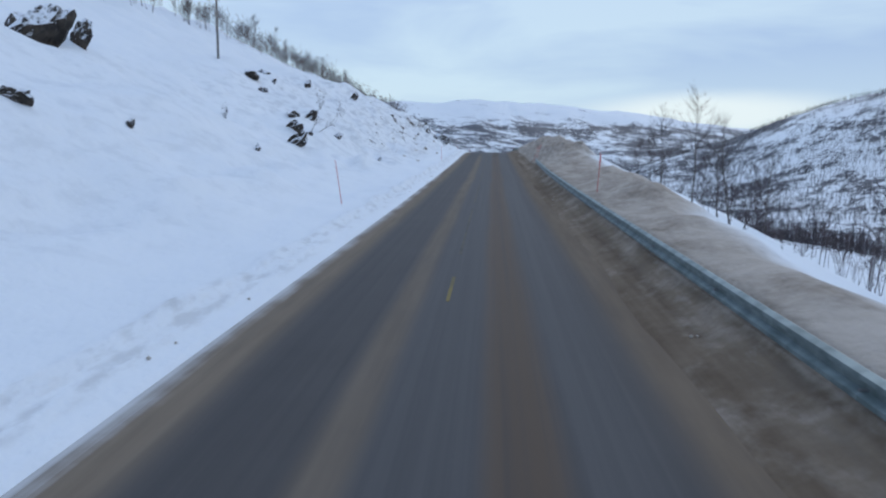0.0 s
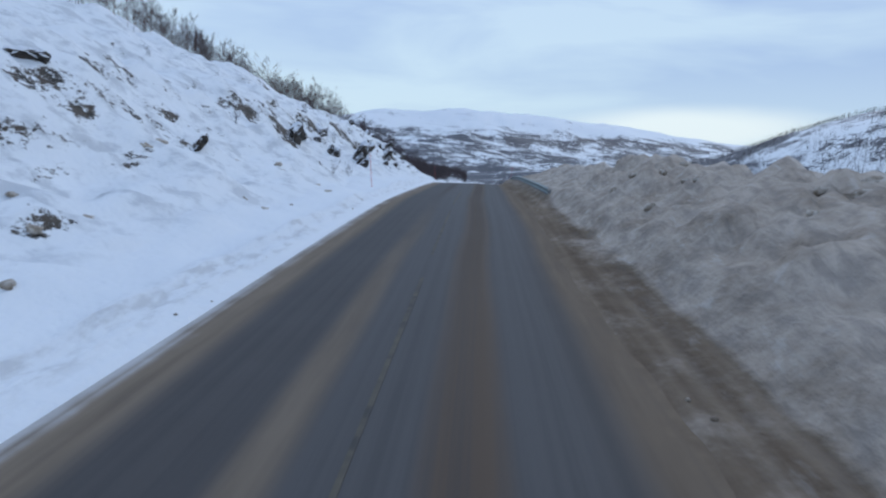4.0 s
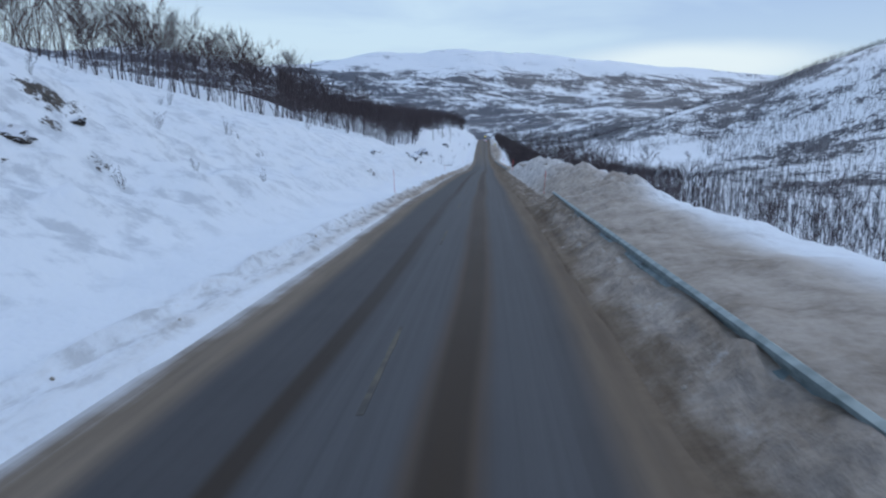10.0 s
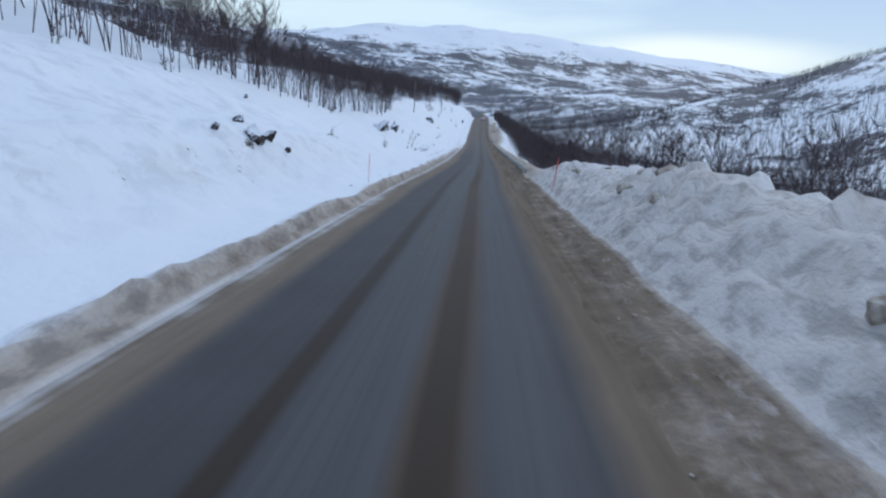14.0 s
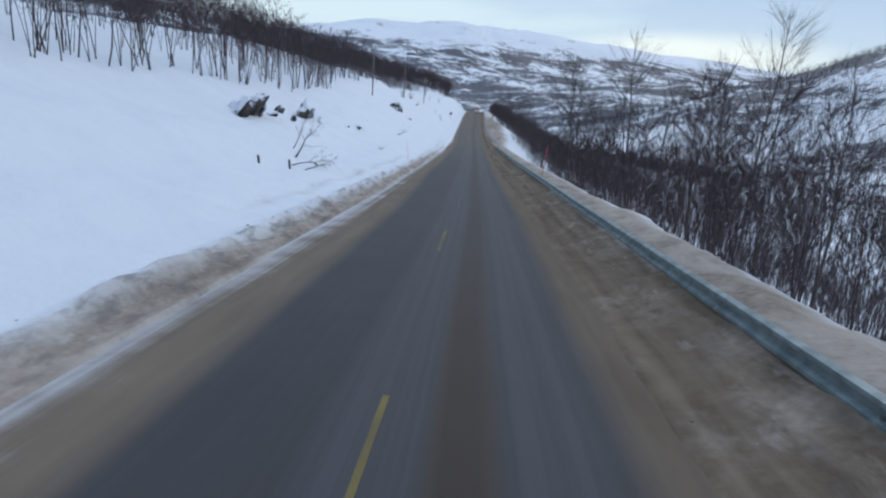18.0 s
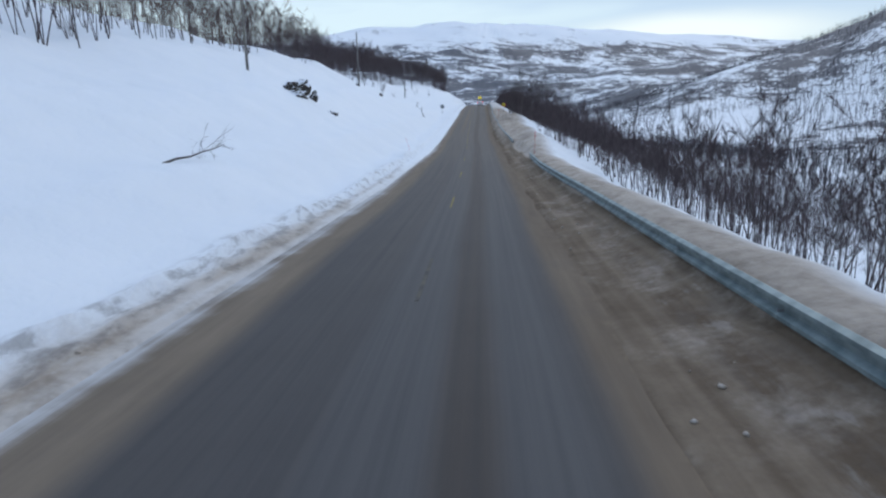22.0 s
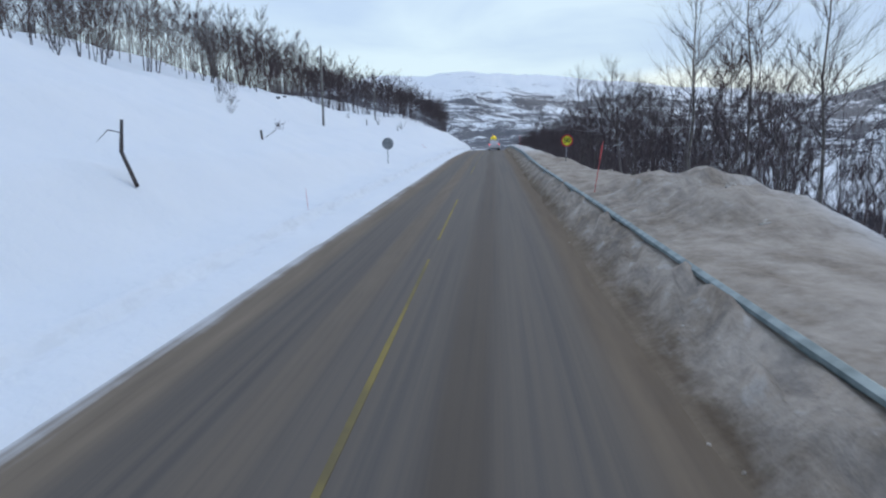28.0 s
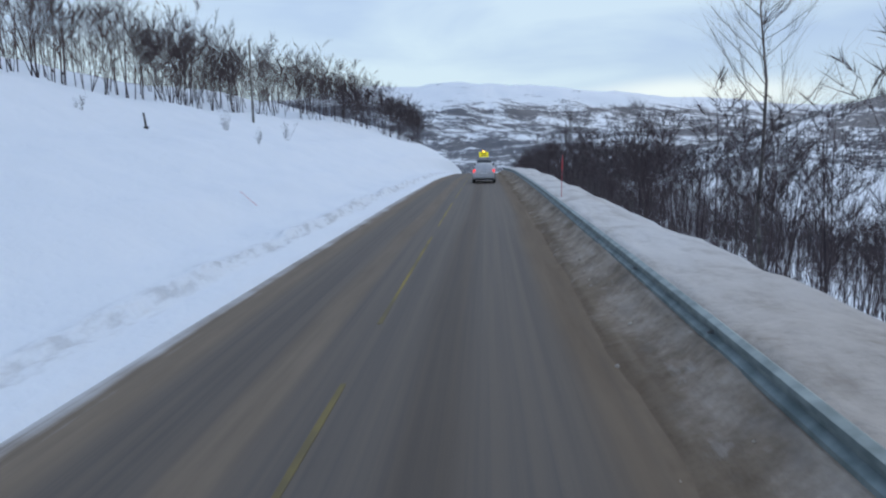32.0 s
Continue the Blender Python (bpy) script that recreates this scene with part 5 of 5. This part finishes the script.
def build_dashes():
    """Worn yellow centre line."""
    rng = random.Random(8)
    ends = [50.3 + 12.63 * k for k in range(-6, 5)] + [149 + 12.63 * k for k in range(-2, 6)] + [232.9, 245.5, 261.7, 274.3, 286.9, 299.5]
    ends += [318.4 + 12.63 * k for k in range(6)] + [395.7, 408.4] + [421.0 + 12.63 * k for k in range(15)]
    for k, y in enumerate(float(v) for v in ends):
        long = 2.0 if 10 < y < 20 else 10.0 if y > 396 or y < 110 or 215 < y < 262 else 3.5
        if abs(y - 458) > 3:
            ys = np.linspace(y - long, y, 8)
            rows = []
            for q in ys:
                x = float(line_x(q)) + 0.06
                z = float(road_z(q)) + 0.005
                w = 0.032 * (1 + 0.25 * rng.uniform(-1, 1))
                rows += [(x - w, q, z), (x + w, q, z)]
            n = len(rows)
            low = [(a, b, c - 0.012) for a, b, c in rows]
            f = [(i, i + 1, i + 3, i + 2) for i in range(0, n - 2, 2)]
            f += [(i, i + 2, i + 2 + n, i + n) for i in range(0, n - 2, 2)] + [(i + 1, i + 1 + n, i + 3 + n, i + 3) for i in range(0, n - 2, 2)]
            f += [(0, n, n + 1, 1), (n - 2, n - 1, 2 * n - 1, 2 * n - 2)]
            piece("line_dash", from_arrays("line_dash", np.array(rows + low), np.array(f), OLD_PAINT if 25 < y < 262 or 296 < y < 350 or y < 12 else PAINT, False), road)


def build_branches():
    """Snapped and bent birch stems lying out over the slope."""
    for y, u, ln, head, up, seed in ((301.5, -7.6, 2.6, 72, 6, 1), (306, -9.2, 4.2, 76, 20, 2), (308.5, -10.0, 2.4, 80, 58, 3), (302.6, -8.4, 2.6, 60, 4, 10), (351.0, -8.5, 3.6, 80, 8, 4), (251.5, -8.6, 2.6, -75, 8, 5), (454, -9.9, 1.6, 70, 30, 6), (330, -7.6, 1.4, -80, 8, 7), (221, -9.6, 1.2, -60, 10, 8), (46.0, -11.6, 2.2, 80, 40, 9), (47.5, -11.3, 1.8, 60, 25, 11), (58, -12.5, 1.8, 70, 45, 12)):
        (tv, tf), (cv, cf) = grow(100 + seed, ln, limbs=12, twigs=4, spread=0.5, low=0.35, thick=0.014, fine=0.006)
        root = new("fallen_branch")
        root.matrix_basis = on_line(y, u, 0.02) @ pose(0, 0, 0, 0, 0, head) @ pose(0, 0, 0, 0, 90 - up, 0)
        piece("stem", from_arrays("stem", tv, tf, BARK), root)
        piece("twig_crown", from_arrays("twig_crown", cv, cf, TWIG, False), root)
        tagged(root, "snapped bare birch branch lying in the snow", "branch", "fallen branches")
    stump = new("broken_stem")
    stump.matrix_basis = on_line(435.6, -7.2)
    part("stem", rod(rod(bmesh.new(), (0.30, 0, -0.2), (-0.02, 0, 0.62), 0.05, 0.045, 8), (-0.02, 0, 0.60), (0.03, 0.05, 1.35), 0.05, 0.035, 8), BARK, stump, "", None, True)
    part("side_shoot", rod(rod(bmesh.new(), (0.02, 0, 1.05), (-0.30, 0, 1.12), 0.012, 0.01, 6), (-0.30, 0, 1.12), (-0.65, 0.1, 0.85), 0.01, 0.006, 6), BARK, stump)
    tagged(stump, "broken dark birch stem standing crooked in the snow", "broken stem")
    for y, u, h in ((298.8, -9.0, 0.36), (301.0, -8.2, 0.45), (451.8, -9.3, 0.42), (511.8, -15.4, 0.8), (486.0, -21.0, 1.7)):
        post = new("fence_post")
        post.matrix_basis = on_line(y, u) @ pose(0, 0, 0, 4, -5, 0)
        part("stake", rod(bmesh.new(), (0, 0, -0.3), (0, 0, h), 0.06, 0.05, 8), BARK, post)
        tagged(post, "short dark stake sticking out of the snow", "stake", "stakes in the snow")


# ---------------------------------------------------------------- vehicles


SILVER = plain("silver_paint", (0.42, 0.42, 0.43), (0.52, 0.52, 0.53), 2, 0.35, 0.5)
GREY_PAINT = plain("dark_paint", (0.05, 0.055, 0.065), (0.09, 0.095, 0.105), 2, 0.4, 0.3)
TYRE = plain("tyre_rubber", (0.012, 0.012, 0.013), (0.035, 0.033, 0.032), 6, 0.85)
PLASTIC = plain("black_plastic", (0.014, 0.014, 0.016), (0.04, 0.04, 0.042), 4, 0.6)
SNOWY = plain("white_paint", (0.62, 0.64, 0.66), (0.72, 0.73, 0.74), 3, 0.4)


def glass():
    m, b = material("window_glass", 0.08)
    b.inputs["Base Color"].default_value = (0.03, 0.035, 0.04, 1)
    b.inputs["Specular IOR Level"].default_value = 0.7
    return m


def lamp_glow(name, colour, power):
    m, b = material(name, 0.3)
    b.inputs["Base Color"].default_value = (*colour, 1)
    b.inputs["Emission Color"].default_value = (*colour, 1)
    b.inputs["Emission Strength"].default_value = power
    return m


GLASS = glass()
TAIL = lamp_glow("tail_light", (0.85, 0.03, 0.03), 1.6)
AMBER = lamp_glow("amber_beacon", (1.0, 0.55, 0.05), 4.0)
LIT_SIGN = lamp_glow("lit_yellow_sign", (0.85, 0.75, 0.02), 0.45)


def loft(rings, mat, name, parent, label="", smooth=True):
    """A closed shell through rings of equal point count."""
    bm = bmesh.new()
    vs = [[bm.verts.new(p) for p in ring] for ring in rings]
    n = len(vs[0])
    for a, b in zip(vs, vs[1:]):
        for i in range(n):
            bm.faces.new((a[i], a[(i + 1) % n], b[(i + 1) % n], b[i]))
    bm.faces.new(list(reversed(vs[0])))
    bm.faces.new(vs[-1])
    bmesh.ops.recalc_face_normals(bm, faces=bm.faces)
    return part(name, bm, mat, parent, label, None, smooth)


def ring(y, w, z0, z1, r=0.12, n=5):
    """A rounded upright rectangle across the car."""
    pts = []
    for cx, cz, a0 in ((w - r, z1 - r, 0), (-w + r, z1 - r, 90), (-w + r, z0 + r, 180), (w - r, z0 + r, 270)):
        for i in range(n):
            a = radians(a0 + 90 * i / (n - 1))
            pts.append((cx + r * math.cos(a), y, cz + r * math.sin(a)))
    return pts


def wheel(parent, x, y, r):
    w = piece("wheel", None, parent)
    w.matrix_basis = pose(x, y, r)
    bm = bmesh.new()
    prof = [(r * 0.62, -0.10), (r * 0.9, -0.105), (r, -0.08), (r, 0.08), (r * 0.9, 0.105), (r * 0.62, 0.10)]
    n = 24
    g = [[bm.verts.new((d, q * math.cos(2 * math.pi * i / n), q * math.sin(2 * math.pi * i / n))) for q, d in prof] for i in range(n)]
    for i in range(n):
        a, b = g[i], g[(i + 1) % n]
        for k in range(len(prof)):
            bm.faces.new((a[k], a[(k + 1) % len(prof)], b[(k + 1) % len(prof)], b[k]))
    bmesh.ops.recalc_face_normals(bm, faces=bm.faces)
    part("tyre", bm, TYRE, w, "", None, True)
    bm = bmesh.new()
    rod(bm, (-0.07, 0, 0), (0.07, 0, 0), r * 0.62, r * 0.62, 20)
    for k in range(5):
        a = 2 * math.pi * k / 5
        box(bm, (0.16, 0.05, r * 0.5), (0, 0.3 * r * math.sin(a), 0.3 * r * math.cos(a)))
    part("rim", bm, POST_STEEL, w)


def slab(name, corners, mat, parent, label="", depth=0.012, out=(0, -1, 0)):
    """A thin bevel-less pane set on a body."""
    bm = bmesh.new()
    o = Vector(out).normalized() * depth
    a = [bm.verts.new(Vector(c) + o) for c in corners]
    b = [bm.verts.new(Vector(c) - o) for c in corners]
    n = len(a)
    bm.faces.new(a)
    bm.faces.new(list(reversed(b)))
    for i in range(n):
        bm.faces.new((a[i], b[i], b[(i + 1) % n], a[(i + 1) % n]))
    bmesh.ops.recalc_face_normals(bm, faces=bm.faces)
    return part(name, bm, mat, parent, label)


def build_estate_car(y, u):
    """Rear at y = 0, nose at +4.5."""
    car = new("estate_car")
    x = float(line_x(y)) + u
    head = -math.degrees(math.atan2(float(line_x(y + 4) - line_x(y)), 4))
    tilt = math.degrees(math.atan2(float(road_z(y + 4) - road_z(y)), 4))
    car.matrix_basis = pose(x, y, float(road_z(y)) - 0.01, tilt, 0, head)
    body = loft([ring(0.0, 0.76, 0.42, 0.88, 0.10), ring(0.06, 0.84, 0.30, 0.96, 0.12), ring(0.5, 0.88, 0.24, 0.99, 0.12), ring(2.2, 0.89, 0.22, 0.99, 0.12), ring(3.4, 0.88, 0.22, 0.96, 0.12), ring(4.2, 0.82, 0.24, 0.82, 0.14), ring(4.5, 0.66, 0.36, 0.66, 0.12)], SILVER, "body", car)
    cabin = loft([ring(0.10, 0.72, 0.90, 1.02, 0.05), ring(0.16, 0.72, 0.88, 1.12, 0.06), ring(0.42, 0.66, 0.88, 1.46, 0.10), ring(0.75, 0.64, 0.88, 1.51, 0.11), ring(1.9, 0.64, 0.88, 1.52, 0.11), ring(2.5, 0.64, 0.88, 1.45, 0.10), ring(3.35, 0.68, 0.88, 1.00, 0.05)], SILVER, "cabin", car)
    slab("rear_window", [(-0.60, 0.175, 1.08), (0.60, 0.175, 1.08), (0.54, 0.385, 1.38), (-0.54, 0.385, 1.38)], GLASS, cabin, "dark rear window", 0.012, (0, -0.82, 0.57))
    slab("windscreen", [(0.60, 3.18, 1.05), (-0.60, 3.18, 1.05), (-0.56, 2.60, 1.40), (0.56, 2.60, 1.40)], GLASS, cabin, "dark windscreen", 0.012, (0, 0.5, 0.85))
    for s in (-1, 1):
        slab("side_window", [(s * 0.70, 0.62, 1.03), (s * 0.70, 1.5, 1.03), (s * 0.645, 1.5, 1.42), (s * 0.645, 0.72, 1.40)], GLASS, cabin, "", 0.014, (s, 0, 0.15))
        slab("side_window", [(s * 0.70, 1.56, 1.03), (s * 0.70, 2.9, 1.03), (s * 0.645, 2.45, 1.38), (s * 0.645, 1.56, 1.42)], GLASS, cabin, "", 0.014, (s, 0, 0.15))
        light = part("tail_light", box(bmesh.new(), (0.15, 0.10, 0.30), (s * 0.735, 0.06, 0.90), 0.03), TAIL, body, "glowing red tail light")
        part("mirror", box(bmesh.new(), (0.18, 0.09, 0.12), (s * 0.98, 2.75, 1.02), 0.03), SILVER, car)
        part("roof_rail", rod(bmesh.new(), (s * 0.56, 0.6, 1.53), (s * 0.56, 2.3, 1.53), 0.015, 0.015, 6), PLASTIC, cabin)
        for wy in (0.82, 3.55):
            wheel(car, s * 0.79, wy, 0.31)
    part("bumper", box(bmesh.new(), (1.62, 0.16, 0.22), (0, 0.0, 0.46), 0.05), SILVER, body)
    part("bumper_skirt", box(bmesh.new(), (1.46, 0.14, 0.14), (0, 0.03, 0.30), 0.03), PLASTIC, body, "dark lower bumper")
    part("number_plate", box(bmesh.new(), (0.50, 0.015, 0.11), (0, -0.005, 0.74), 0.004), SNOWY, body, "plain white plate")
    part("tailgate_handle", box(bmesh.new(), (0.40, 0.03, 0.035), (0, 0.015, 0.86), 0.008), PLASTIC, body)
    part("rear_wiper", box(bmesh.new(), (0.50, 0.02, 0.02), (0.1, 0.165, 1.09), 0.004), PLASTIC, cabin)
    tagged(car, "silver estate car with lit tail lights driving on the road", "car")


def build_pilot_car(y, u):
    van = new("pilot_pickup")
    x = float(line_x(y)) + u
    head = -math.degrees(math.atan2(float(line_x(y + 4) - line_x(y)), 4))
    tilt = math.degrees(math.atan2(float(road_z(y + 4) - road_z(y)), 4))
    van.matrix_basis = pose(x, y, float(road_z(y)) - 0.01, tilt, 0, head)
    body = loft([ring(0.0, 0.86, 0.52, 1.06, 0.06), ring(0.1, 0.90, 0.46, 1.10, 0.08), ring(2.0, 0.92, 0.44, 1.12, 0.08), ring(4.0, 0.92, 0.44, 1.10, 0.10), ring(4.8, 0.86, 0.46, 1.0, 0.12), ring(5.1, 0.72, 0.55, 0.86, 0.10)], GREY_PAINT, "body", van)
    cab = loft([ring(1.7, 0.78, 1.05, 1.25, 0.06), ring(1.85, 0.74, 1.05, 1.72, 0.10), ring(3.0, 0.74, 1.05, 1.78, 0.10), ring(3.4, 0.74, 1.05, 1.70, 0.10), ring(4.1, 0.80, 1.05, 1.16, 0.05)], GREY_PAINT, "cab", van)
    slab("rear_window", [(-0.60, 1.79, 1.28), (0.60, 1.79, 1.28), (0.58, 1.83, 1.62), (-0.58, 1.83, 1.62)], GLASS, cab, "", 0.02, (0, -1, 0.1))
    for s in (-1, 1):
        slab("side_window", [(s * 0.785, 2.0, 1.25), (s * 0.785, 3.6, 1.25), (s * 0.745, 3.2, 1.62), (s * 0.745, 2.0, 1.65)], GLASS, cab, "", 0.016, (s, 0, 0.1))
        part("tail_light", box(bmesh.new(), (0.13, 0.08, 0.28), (s * 0.80, 0.02, 0.88), 0.02), TAIL, body, "glowing red tail light")
        part("mirror", box(bmesh.new(), (0.22, 0.09, 0.20), (s * 1.05, 3.6, 1.28), 0.03), PLASTIC, van)
        for wy in (1.0, 4.2):
            wheel(van, s * 0.80, wy, 0.37)
    part("bumper", box(bmesh.new(), (1.6, 0.14, 0.16), (0, -0.03, 0.50), 0.04), PLASTIC, body)
    part("number_plate", box(bmesh.new(), (0.50, 0.015, 0.11), (0, -0.06, 0.62), 0.004), SNOWY, body, "plain white plate")
    frame_bar = part("sign_frame", box(box(bmesh.new(), (0.05, 0.05, 0.35), (-0.4, 1.95, 1.92)), (0.05, 0.05, 0.35), (0.4, 1.95, 1.92)), PLASTIC, van)
    board = part("roof_sign", box(bmesh.new(), (1.0, 0.06, 0.55), (0, 1.92, 2.32), 0.02), LIT_SIGN, van, "lit yellow board on the roof")
    for k in range(2):
        part("sign_bar", box(bmesh.new(), (0.72, 0.012, 0.10), (0, 1.885, 2.43 - 0.22 * k), 0.002), BLACK, board, "plain dark bar")
    part("beacon", rod(bmesh.new(), (0.0, 1.92, 2.60), (0.0, 1.92, 2.76), 0.09, 0.07, 12), AMBER, van, "glowing amber beacon")
    tagged(van, "dark pilot pickup with a yellow roof sign on the road", "pickup truck")


build_rails()
build_poles()
build_masts()
build_signs()
build_dashes()
build_rocks()
build_clods()
build_branches()
build_estate_car(529.0, 1.5)
build_pilot_car(551.0, 1.4)
build_single_trees()
build_woods()
build_far_trees()
